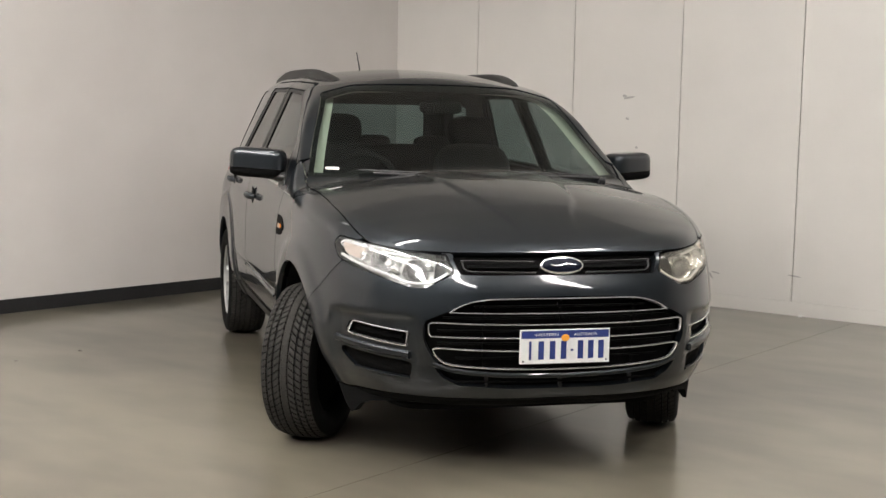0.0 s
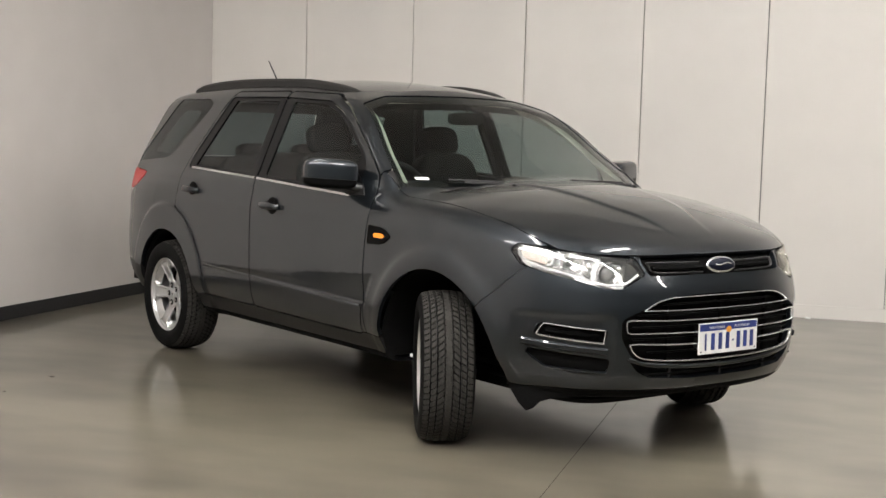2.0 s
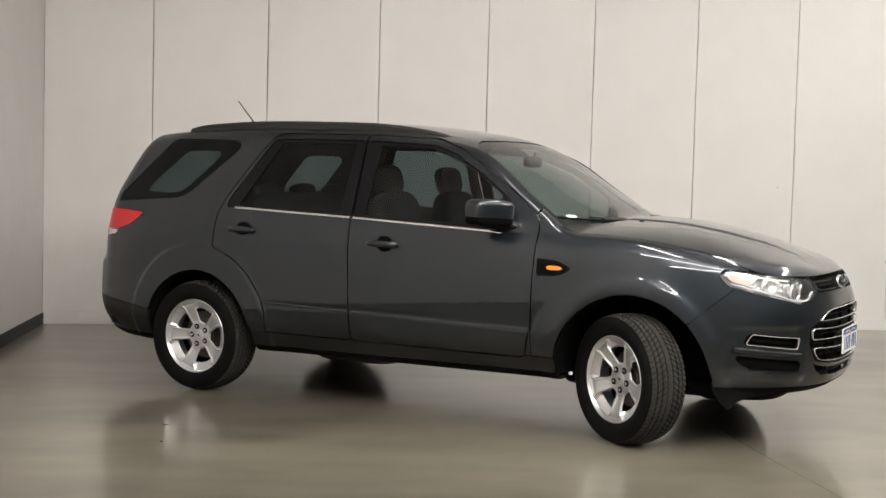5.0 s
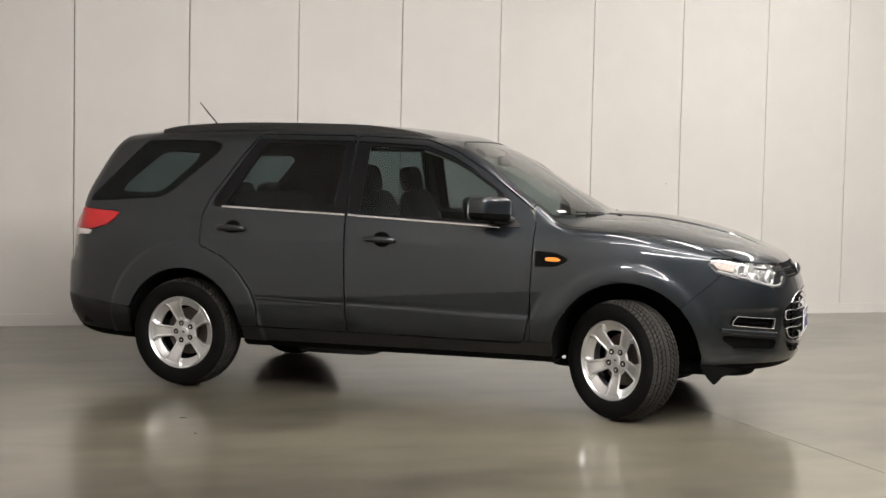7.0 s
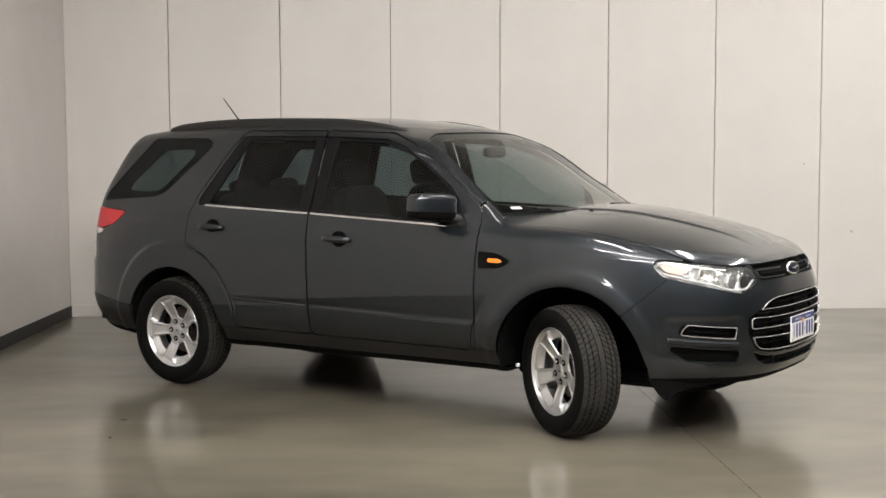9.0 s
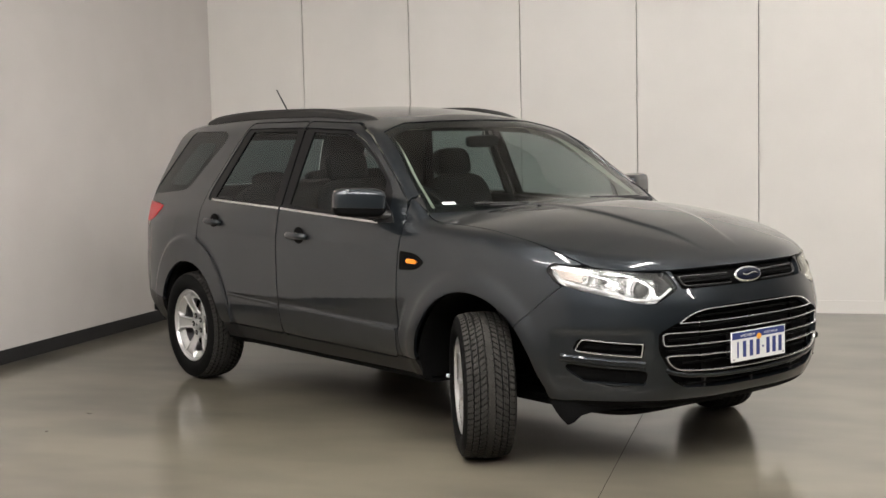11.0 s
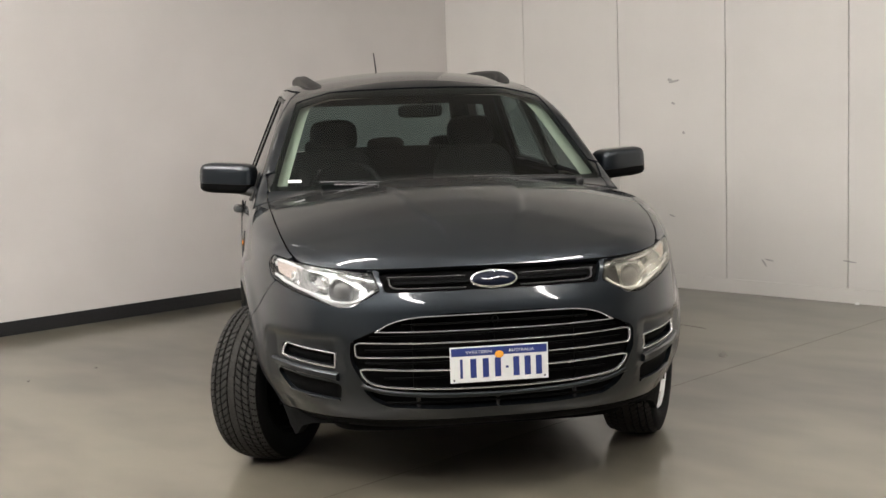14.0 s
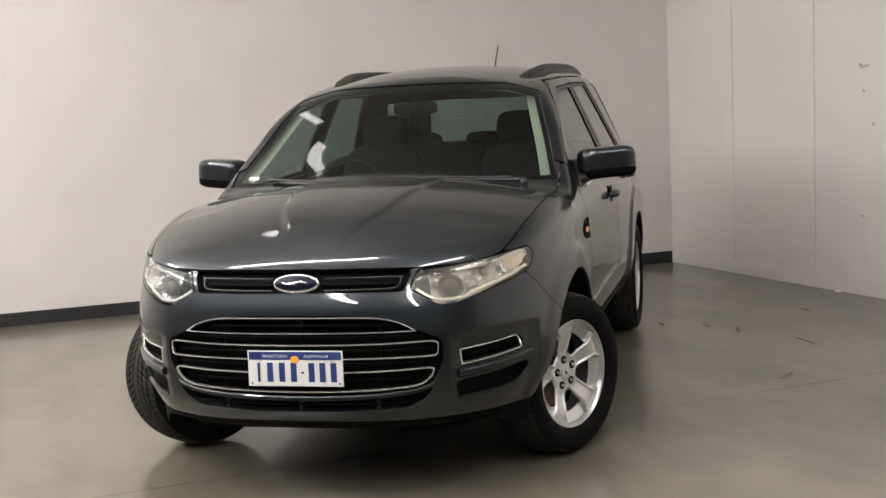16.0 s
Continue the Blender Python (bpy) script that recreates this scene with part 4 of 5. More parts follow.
        skin_part("window_border", np.maximum(A["qwin"], -side_region([(-1.93, 1.235), (-1.90, 1.29), (-1.66, 1.50), (-1.40, 1.505), (-1.37, 1.47), (-1.59, 1.26), (-1.66, 1.225), (-1.80, 1.235)], 0.04)(P_)), FRIT, q, "black ceramic border", inset=0.007, flange=0.004, left=left, gap=0.0)
        red = np.maximum(A["tail"], 0.983 - Z_)
        t = skin_part("tail_lamp", red, RED, car, "red tail lamp with a white lower strip", left=left, inset=-0.004)
        skin_part("reversing_lens", np.maximum(A["tail"], -red), WHITELENS, t, "white lower lens", left=left, inset=-0.003)


def build_grille(car):
    deep = A["grille"] - 0.008
    g = skin_part("grille", np.maximum(deep, -1.0), VOID, car, "black grille with chrome bars", both=True, inset=0.045, flange=0.0, gap=0.0)
    def line(pts, n=10):
        return [on_nose(p.x, p.y, 0.001) for p in spline([(y, z, 0) for y, z in pts], n)]
    def straight(y0, z0, y1, z1, sag=0.0, n=40):
        return [on_nose(y0 + (y1 - y0) * q, z0 + (z1 - z0) * q - sag * 4 * q * (1 - q), 0.001) for q in np.linspace(0, 1, n)]
    # brow: closed outline
    loop = line([(-0.452, 0.652), (-0.40, 0.680), (-0.335, 0.697), (-0.25, 0.703), (0.0, 0.7035), (0.25, 0.703), (0.335, 0.697), (0.40, 0.680), (0.452, 0.652)], 6)
    bm = bmesh.new()
    ribbon(bm, loop, 0.0062, 0.005)
    part("chrome_bar", bm, CHROME, g, "upper chrome bar", True)
    bm = bmesh.new()
    ribbon(bm, straight(-0.455, 0.651, 0.455, 0.651, 0.004), 0.0056, 0.005)
    part("chrome_bar", bm, CHROME, g, "chrome bar", True)
    # middle frame
    mid = [(-0.0, 0.603), (0.3, 0.606), (0.49, 0.611), (0.519, 0.608), (0.528, 0.600), (0.527, 0.572), (0.519, 0.558), (0.49, 0.556), (0.3, 0.553), (0.0, 0.550)]
    mid = mid + [(-y, z) for y, z in mid[::-1][1:-1]]
    bm = bmesh.new()
    ribbon(bm, [on_nose(p.x, p.y, 0.001) for p in spline([(y, z, 0) for y, z in mid], 6, True)], 0.0060, 0.005, True)
    part("chrome_bar", bm, CHROME, g, "middle chrome frame", True)
    low = [(0.0, 0.499), (0.3, 0.504), (0.465, 0.511), (0.505, 0.510), (0.510, 0.502), (0.497, 0.477), (0.462, 0.452), (0.38, 0.440), (0.2, 0.430), (0.0, 0.427)]
    low = low + [(-y, z) for y, z in low[::-1][1:-1]]
    bm = bmesh.new()
    ribbon(bm, [on_nose(p.x, p.y, 0.001) for p in spline([(y, z, 0) for y, z in low], 6, True)], 0.0064, 0.006, True)
    part("chrome_bar", bm, CHROME, g, "lower chrome frame", True)
    # recessed black slats
    for z, w in ((0.676, 0.36), (0.630, 0.48), (0.578, 0.50), (0.528, 0.50), (0.470, 0.43)):
        bm = bmesh.new()
        pts = [on_nose(y, z, -0.022) for y in np.linspace(-w, w, 30)]
        tube(bm, pts, 0.008, 8, flat=0.6)
        part("slat", bm, VOID, g, "black grille slat", True)
    for y in (-0.31, 0.0, 0.31):
        bm = bmesh.new()
        p = on_nose(y, 0.56, -0.040)
        box(bm, p.x - 0.01, p.x + 0.006, y - 0.006, y + 0.006, 0.43, 0.69, 0.002)
        part("grille_post", bm, VOID, g, "black upright behind the bars")
    # upper slot with the badge
    u = skin_part("upper_grille", A["ug"] - 0.02, VOID, car, "narrow black upper grille", both=True, inset=0.032, flange=0.0, gap=0.0)
    for s in (-1, 1):
        loop = [(0.105, 0.848), (0.25, 0.850), (0.385, 0.851), (0.392, 0.846), (0.375, 0.812), (0.25, 0.808), (0.105, 0.806)]
        bm = bmesh.new()
        ribbon(bm, [on_nose(s * y, z, -0.012) for y, z in [(q.x, q.y) for q in spline([(a, b, 0) for a, b in loop], 6)]], 0.0045, 0.005)
        part("slot_frame", bm, SLOT, u, "grey slot frame", True)
        bm = bmesh.new()
        ribbon(bm, [on_nose(s * y, 0.829, -0.016) for y in np.linspace(0.09, 0.372, 14)], 0.013, 0.006)
        part("slat", bm, VOID, u, "black slat", True)
    c = on_nose(0.0, 0.825, 0.008)
    tilt = Matrix.Translation(c) @ pose(0, 0, 0, 0, -17, 0)
    badge = empty("badge", "chrome-ringed dark blue oval emblem")
    badge.parent = car
    for nm, r, off, mt, lb in (("badge_ring", (0.016, 0.091, 0.037), 0.0, CHROME, "chrome ring"), ("badge_face", (0.015, 0.0855, 0.0325), 0.003, BADGE, "dark blue enamel face")):
        bm = bmesh.new()
        egg(bm, (off, 0, 0), r, 1.0, 48, 16, tilt)
        part(nm, bm, mt, badge, lb, True)
    # plain raised strokes where the lettering is
    bm = bmesh.new()
    pts = [(0.0185 - 1.2 * y * y, y, 0.004 * math.sin(70 * y)) for y in np.linspace(-0.05, 0.05, 30)]
    tube(bm, [tilt @ Vector(p) for p in pts], lambda q: 0.0028 + 0.001 * math.sin(25 * q), 6)
    part("badge_stroke", bm, CHROME, badge, "plain silver stroke", True)
    bm = bmesh.new()
    back = [on_nose(y, 0.385, 0.0) - Vector((0.055, 0, 0)) for y in np.linspace(-0.54, 0.54, 40)]
    grid_mesh(bm, [[Vector((p.x - 0.02, p.y, 0.33)), Vector((p.x, p.y, 0.345)), Vector((p.x, p.y, 0.46))] for p in back])
    lo = part("lower_intake", bm, VOID, car, "black lower air intake")
    bm = bmesh.new()
    sill = curve((0.0, 0.3985), (0.2, 0.404), (0.42, 0.4215), (0.50, 0.443), (0.52, 0.452))
    ribbon(bm, [on_nose(y, float(sill(np.array(abs(y)))), -0.003) for y in np.linspace(-0.512, 0.512, 60)], 0.018, 0.006)
    part("intake_brow", bm, PAINT, lo, "body-coloured bar above the intake", True)
    for y in (-0.30, 0.0, 0.30):
        p = on_nose(y, 0.37, -0.012)
        part("intake_post", boxed(p.x - 0.02, p.x - 0.004, y - 0.007, y + 0.007, 0.340, 0.405, 0.003), BLACK, lo, "black upright")
    bm = bmesh.new()
    tube(bm, [on_nose(y, 0.372, -0.02) for y in np.linspace(-0.43, 0.43, 30)], 0.006, 8)
    part("slat", bm, VOID, lo, "black slat", True)
    for left in (False, True):
        f = skin_part("fog_surround", A["fog"] - 0.025, VOID, car, "black bumper slot framed in chrome", inset=0.03, flange=0.0, gap=0.0, left=left)
        loop = [(32.0, 0.568), (32.3, 0.515), (32.9, 0.509), (39.6, 0.521), (45.6, 0.533), (46.7, 0.540), (46.5, 0.556), (45.5, 0.586), (44.5, 0.592), (39.6, 0.583), (32.7, 0.572)]
        bm = bmesh.new()
        ribbon(bm, [on_turn(q.x * 100, q.y, 0.001, left) for q in spline([(a / 100, b * 0.88 + 0.12 * (0.541 + 0.0016 * (a - 33)), 0) for a, b in loop], 5, True)], 0.006, 0.005, True)
        part("chrome_frame", bm, CHROME, f, "chrome frame", True)
        bm = bmesh.new()
        ribbon(bm, [on_turn(a, z, -0.02, left) for a, z in zip(np.linspace(33.5, 45.2, 12), np.linspace(0.543, 0.562, 12))], 0.022, 0.005)
        part("slat", bm, VOID, f, "black slat", True)
        bm = bmesh.new()
        ribbon(bm, [on_turn(a, z, 0.004, left) for a, z in zip(np.linspace(31.4, 50.5, 20), np.linspace(0.478, 0.511, 20))], 0.030, 0.013)
        part("bumper_blade", bm, PAINT, f, "body-coloured blade", True)
        bm = bmesh.new()
        ribbon(bm, [on_turn(a, z, 0.0, left) for a, z in zip(np.linspace(31.6, 45.5, 14), np.linspace(0.386, 0.402, 14))], 0.010, 0.006)
        part("vent_lip", bm, PAINT, f, "body-coloured lip under the vent", True)
        skin_part("lower_vent", A["foglo"] - 0.01, VOID, car, "black lower corner vent", inset=0.016, flange=0.0, gap=0.0, left=left)


def lamp_frame(deg, z, left):
    """Axes at a point of the nose: x out of the skin, pointing mostly forward."""
    p = on_turn(deg, z, 0.0, left)
    return Matrix.Translation(p) @ pose(0, 0, 0, 0, 0, (1 if left else -1) * deg * 0.42)


def build_headlamp(car, left):
    h = empty("headlamp", "clear headlamp with projector and chrome reflectors")
    h.parent = car
    skin_part("lens", A["hl"], YELLOWED if left else LENS, h, "yellowed cloudy lens" if left else "clear polycarbonate lens", left=left, flange=0.004, gap=0.004)
    dark = np.maximum(A["hl"], turn_deg(P_) - radians(27.2) * 1.02)
    dark = np.maximum(dark, 0.800 - 0.9 * (turn_deg(P_) - radians(23) * 1.02) - Z_)
    skin_part("bucket", np.maximum(A["hl"], -dark), BUCKET, h, "bright lamp housing", left=left, inset=0.06, flange=-0.055, gap=0.0)
    skin_part("bezel", dark, PIANO, h, "black inner bezel", left=left, inset=0.025, flange=0.03, gap=0.0)
    def bowl(deg, z, r, depth, mat, name, label, back):
        m = lamp_frame(deg, z, left) @ pose(-back, 0, 0)
        bm = bmesh.new()
        prof = [(r * q, -depth * (1 - q * q)) for q in np.linspace(0.12, 1, 12)] + [(r * 1.06, 0.004), (r * 1.10, -0.004), (r * 1.08, -0.02)]
        revolve(bm, prof, 40, "x")
        bmesh.ops.transform(bm, matrix=m, verts=bm.verts)
        return part(name, bm, mat, h, label, True)
    def ball(deg, z, r, mat, name, label, back):
        m = lamp_frame(deg, z, left) @ pose(-back, 0, 0)
        bm = bmesh.new()
        egg(bm, (0, 0, 0), (r * 0.6, r, r), 1.0, 32, 16, m)
        part(name, bm, mat, h, label, True)
    bowl(31.0, 0.796, 0.046, 0.03, REFLECTOR, "projector_ring", "chrome projector ring", 0.022)
    ball(31.0, 0.796, 0.034, PROJECTOR, "projector_lens", "dark glass projector lens", 0.032)
    bowl(38.5, 0.835, 0.048, 0.04, REFLECTOR, "reflector_bowl", "chrome main-beam bowl", 0.030)
    ball(38.5, 0.835, 0.013, PROJECTOR, "bulb", "small clear bulb", 0.058)
    # indicator chamber at the outer end
    ind = nose_region([(44.0, 0.842), (44.5, 0.890), (51.0, 0.901), (52.3, 0.892), (50.5, 0.852), (46, 0.836)], 0.01)(P_)
    skin_part("indicator_lens", ind, INDICATOR, h, "pale amber-pink indicator chamber", left=left, inset=0.020, flange=0.03)
    skin_part("indicator_frame", np.maximum(ind - 0.012, -ind), TRIMSILVER, h, "chrome frame", left=left, inset=0.016, flange=0.03)
    # faceted chrome floor along the lower edge, wavy like a moulded reflector
    def wavy(pts, w, hgt, name, label):
        bm = bmesh.new()
        ribbon(bm, [on_turn(a, z, l, left) for a, z, l in pts], w, hgt)
        part(name, bm, TRIMSILVER, h, label, True)
    edge = curve((23.8, 0.806), (28.8, 0.757), (31.5, 0.756), (38, 0.786), (46, 0.819), (51, 0.843))
    wavy([(a, float(edge(np.array(a))) + 0.003, -0.012 - 0.003 * math.sin(a * 1.3)) for a in np.linspace(24.4, 51, 40)], 0.011, 0.004, "lower_trim", "wavy chrome lower trim")
    roof = curve((24, 0.855), (30, 0.862), (38, 0.874), (46, 0.892), (52, 0.905))
    wavy([(a, float(roof(np.array(a))) - 0.002, -0.02) for a in np.linspace(33, 51.5, 30)], 0.008, 0.004, "upper_trim", "chrome upper trim")
    for a, z, tilt, ln in ((34.8, 0.822, 70, 0.045), (35.3, 0.795, 40, 0.05), (42.6, 0.862, -60, 0.05), (41.5, 0.812, 15, 0.06), (43.6, 0.84, 80, 0.045), (28.0, 0.812, 60, 0.04)):
        m = lamp_frame(a, z, left) @ pose(-0.038, 0, 0, tilt * (1 if left else -1), 18, 0)
        bm = bmesh.new()
        egg(bm, (0, 0, 0), (0.012, ln / 2, 0.014), 0.8, 16, 8, m)
        part("reflector_facet", bm, REFLECTOR, h, "chrome facet", True)


REFLECTOR = material("bright aluminised plastic", (0.85, 0.85, 0.845), 0.14, 0.75, vary=0.05, scale=25, fine=75, bump=0.004)
TRIMSILVER = material("pale silver plastic", (0.74, 0.74, 0.735), 0.18, 0.4, vary=0.04)
BUCKET = material("mirror-bright faceted plastic", (0.95, 0.95, 0.94), 0.12, 0.65, vary=0.04, scale=18, fine=60, bump=0.006)
PROJECTOR = material("dark optical glass", (0.10, 0.10, 0.10), 0.03, coat=1.0, vary=0.05)
INDICATOR = material("pale indicator plastic", (0.56, 0.47, 0.42), 0.25, 0.2, vary=0.3, fine=150, bump=0.002)


def build_mirror(car, left):
    s = 1 if left else -1
    mir = empty("door_mirror", "dark grey door mirror with a black lower casing")
    mir.parent = car
    m = Matrix.Translation((0.668, s * 0.982, 1.158)) @ pose(0, 0, 0, 3 * s, 0, 24 * s)
    bm = bmesh.new()
    egg(bm, (0, 0, 0.012), (0.076, 0.136, 0.074), 0.45, 40, 24, m, (-0.026, 0.08))
    part("mirror_cap", bm, PAINT, mir, "painted upper cap", True)
    bm = bmesh.new()
    egg(bm, (0, 0, -0.010), (0.075, 0.135, 0.052), 0.45, 40, 20, m, (-0.06, -0.005))
    part("mirror_base", bm, VOID, mir, "black lower casing", True)
    bm = bmesh.new()
    tube(bm, spline([(0.69, s * 0.955, 1.118), (0.735, s * 0.885, 1.105), (0.765, s * 0.845, 1.098)], 5), 0.034, 14, flat=0.72)
    part("mirror_arm", bm, BLACK, mir, "black arm", True)
    bm = bmesh.new()
    egg(bm, (-0.074, 0, -0.004), (0.006, 0.112, 0.056), 0.5, 32, 12, m)
    part("mirror_glass", bm, MIRROR, mir, "mirror glass", True)
    skin_part("mirror_sail", side_region([(0.66, 1.06), (0.66, 1.20), (0.80, 1.105), (0.83, 1.06)], 0.015)(P_), BLACK, mir, "black corner plate", left=left, inset=-0.006)


MIRROR = material("mirror silver", (0.9, 0.9, 0.9), 0.01, 1.0)


def build_details(car):
    for left in (False, True):
        s = 1 if left else -1
        build_headlamp(car, left)
        build_mirror(car, left)
        v = skin_part("fender_vent", side_region([(0.925, 0.836), (0.925, 0.935), (1.03, 0.928), (1.07, 0.918), (1.135, 0.886), (1.08, 0.85), (1.04, 0.840)], 0.008)(P_), VOID, car, "black fender trim with an amber repeater", left=left, inset=-0.004, flange=0.008)
        skin_part("repeater", side_region([(0.985, 0.872), (0.982, 0.898), (1.05, 0.899), (1.10, 0.886), (1.06, 0.870)], 0.006)(P_), AMBER, v, "amber side repeater", left=left, inset=-0.009, flange=0.008)
        # roof rail
        xs = np.linspace(-1.74, 0.17, 40)
        ry = curve((-1.8, 0.535), (-0.8, 0.560), (-0.2, 0.545), (0.2, 0.495))
        rise = curve((-1.75, 0.006), (-1.60, 0.024), (-1.2, 0.032), (-0.3, 0.028), (0.02, 0.015), (0.13, 0.003), (0.18, -0.004))
        pts = []
        for x in xs:
            p = on_top(x, -float(ry(np.array(x))))
            pts.append(p + Vector((0, 0, float(rise(np.array(x))))))
        bm = bmesh.new()
        rows = []
        for i, p in enumerate(pts):
            q = i / (len(pts) - 1)
            w = 0.026 + 0.014 * max(0, (q - 0.75) / 0.25) - 0.008 * max(0, (q - 0.95) / 0.05)
            hgt = 0.012 - 0.006 * max(0, (q - 0.85) / 0.15)
            base = p.z - float(rise(np.array(xs[i]))) - 0.006
            rows.append([Vector((p.x, p.y + w, base)), Vector((p.x, p.y + w * 0.9, p.z)), Vector((p.x, p.y + w * 0.45, p.z + hgt)), Vector((p.x, p.y - w * 0.45, p.z + hgt * 0.8)), Vector((p.x, p.y - w, p.z - 0.004)), Vector((p.x, p.y - w, base - 0.008))])
        rows = [flip(r, left) for r in rows]
        vs = grid_mesh(bm, rows, False, True)
        bm.faces.new(vs[0])
        bm.faces.new(vs[-1])
        part("roof_rail", bm, RAIL, car, "black roof rail", True)
        # wheel well
        for cx, cz, r in (ARCH_F, ARCH_R):
            bm = bmesh.new()
            prof = []
            for k in range(33):
                a = math.pi * k / 32
                prof.append((cx + (r + 0.004) * math.cos(a), cz + (r + 0.004) * math.sin(a)))
            prof = [(cx + r + 0.004, 0.30)] + prof + [(cx - r - 0.004, 0.30)]
            rows = [[(x, s * min(0.905, abs(on_side(x, max(z, 0.36)).y) - 0.02), z) for x, z in prof], [(x, s * 0.47, z) for x, z in prof]]
            vs = grid_mesh(bm, rows)
            bm.faces.new(vs[1])
            part("wheel_well", bm, LINER, car, "black wheel well liner")
        # splash guard ahead of the front wheel
        bm = bmesh.new()
        rows = []
        for x, top, low in ((1.868, 0.33, 0.292), (1.885, 0.33, 0.262), (1.91, 0.325, 0.222), (1.94, 0.32, 0.190), (1.955, 0.32, 0.196), (1.985, 0.32, 0.232), (2.04, 0.32, 0.254), (2.12, 0.315, 0.268), (2.20, 0.31, 0.280)):
            y = 0.822 - 0.50 * (x - 1.868) - 0.6 * (x - 1.868) ** 2
            rows.append([Vector((x, y - 0.016, top)), Vector((x, y - 0.030, low)), Vector((x, y - 0.05, low + 0.004)), Vector((x, y - 0.13, top))])
        vs = grid_mesh(bm, [[Vector((p.x, s * p.y, p.z)) for p in r] for r in rows], False, True)
        bm.faces.new(vs[0])
        bm.faces.new(vs[-1])
        bmesh.ops.recalc_face_normals(bm, faces=bm.faces)
        part("splash_guard", bm, LINER, car, "black plastic splash guard", True)
    # wipers lie along the foot of the windscreen
    for y0, y1 in ((0.02, -0.50), (0.66, 0.20)):
        w = empty("wiper", "black windscreen wiper")
        w.parent = car
        def foot(y, up, lift):
            z = 1.098 + up
            x = float(screen_x(np.array(z))) - float(screen_bow(np.array(z))) * y * y
            return Vector((x + lift * 0.5, y, z + lift))
        bm = bmesh.new()
        tube(bm, [foot(y, 0.012 + 0.018 * q, 0.012) for q, y in zip(np.linspace(0, 1, 14), np.linspace(y0, y1, 14))], lambda q: 0.011 - 0.004 * q, 8)
        part("wiper_arm", bm, BLACK, w, "black arm", True)
        bm = bmesh.new()
        tube(bm, [foot(y, 0.030 + 0.016 * q, 0.008) for q, y in zip(np.linspace(0, 1, 14), np.linspace(y0 + (y1 - y0) * 0.15, y1 - 0.06, 14))], 0.006, 8)
        part("wiper_blade", bm, BLACK, w, "black rubber blade", True)
        p = foot(y0, 0.0, 0.014)
        bm = bmesh.new()
        egg(bm, p, (0.018, 0.02, 0.016), 0.8, 16, 10)
        part("wiper_pivot", bm, BLACK, w, "black pivot cap", True)
    # aerial
    p = on_top(-1.63, 0.0)
    aer = empty("aerial", "short black rod aerial on the roof")
    aer.parent = car
    bm = bmesh.new()
    egg(bm, p + Vector((0.0, 0, 0.004)), (0.034, 0.020, 0.016), 0.9, 20, 10)
    part("aerial_base", bm, BLACK, aer, "black base", True)
    bm = bmesh.new()
    tube(bm, [p + Vector((-0.005, 0, 0.012)), p + Vector((-0.155, 0, 0.175))], lambda q: 0.0055 - 0.002 * q, 8)
    part("aerial_rod", bm, BLACK, aer, "black rod", True)
    # number plate: plain bars stand for the characters
    plate = empty("number_plate", "white and blue number plate with plain blue bars")
    plate.parent = car
    x = 2.399
    part("plate_body", boxed(x - 0.006, x, -0.186, 0.186, 0.452, 0.586, 0.0015), PLATEW, plate, "white pressed plate")
    part("plate_band", boxed(x, x + 0.0012, -0.181, 0.181, 0.552, 0.582), PLATEB, plate, "blue upper band")
    for y in (-0.144, -0.099, -0.052, -0.006, 0.064, 0.107, 0.150):
        wd = 0.005 if y == -0.144 else 0.0115
        part("plate_bar", boxed(x, x + 0.0014, y - wd, y + wd, 0.469, 0.541, 0.0005), PLATEB, plate, "plain blue bar")
    part("plate_dot", boxed(x, x + 0.0014, 0.024, 0.034, 0.500, 0.508), PLATEB, plate)
    for y, word in ((-0.078, "WESTERN"), (0.084, "AUSTRALIA")):
        ob = lettering(word, 0.0155, 0.098, PLATEW, plate, "small white capitals on the blue band")
        ob.matrix_basis = pose(x + 0.0013, y, 0.5605, 90, 0, 90)
    bm = bmesh.new()
    egg(bm, (x + 0.0015, 0.0, 0.553), (0.0012, 0.017, 0.014), 1.0, 20, 10)
    part("plate_emblem", bm, ORANGE, plate, "small orange emblem", True)
    for y in (-0.172, 0.172):
        for z in (0.463,):
            bm = bmesh.new()
            egg(bm, (x + 0.001, y, z), (0.002, 0.004, 0.004), 1.0, 10, 6)
            part("plate_screw", bm, STEEL, plate, "dark screw", True)
    part("plate_holder", boxed(2.345, x - 0.006, -0.16, 0.16, 0.462, 0.576, 0.004), BLACK, car, "black plate holder")
    # under the car
    bm = bmesh.new()
    egg(bm, (-0.55, -0.30, 0.235), (0.30, 0.13, 0.055), 0.5, 24, 10)
    part("silencer", bm, STEEL, car, "grey exhaust silencer", True)
    for s in (-1, 1):
        bm = bmesh.new()
        tube(bm, [(1.40, s * 0.68, 0.25), (1.36, s * 0.35, 0.24)], 0.022, 8)
        part("lower_arm", bm, STEEL, car, "steel suspension arm", True)
    bm = bmesh.new()
    egg(bm, (1.52, 0.0, 0.245), (0.62, 0.62, 0.03), 0.3, 40, 8)
    part("engine_undertray", bm, LINER, car, "black plastic undertray", True)
    bm = bmesh.new()
    egg(bm, (1.066, -0.745, 0.300), (0.012, 0.008, 0.010), 0.7, 16, 8)
    part("liner_clip", bm, STICKER, car, "small white clip at the edge of the wheel well", True)
    # bonnet washer jets
    for y in (-0.32, 0.32):
        bm = bmesh.new()
        egg(bm, on_top(1.30, y, 0.002), (0.016, 0.010, 0.006), 0.8, 12, 6)
        part("washer_jet", bm, BLACK, car, "small black washer jet", True)
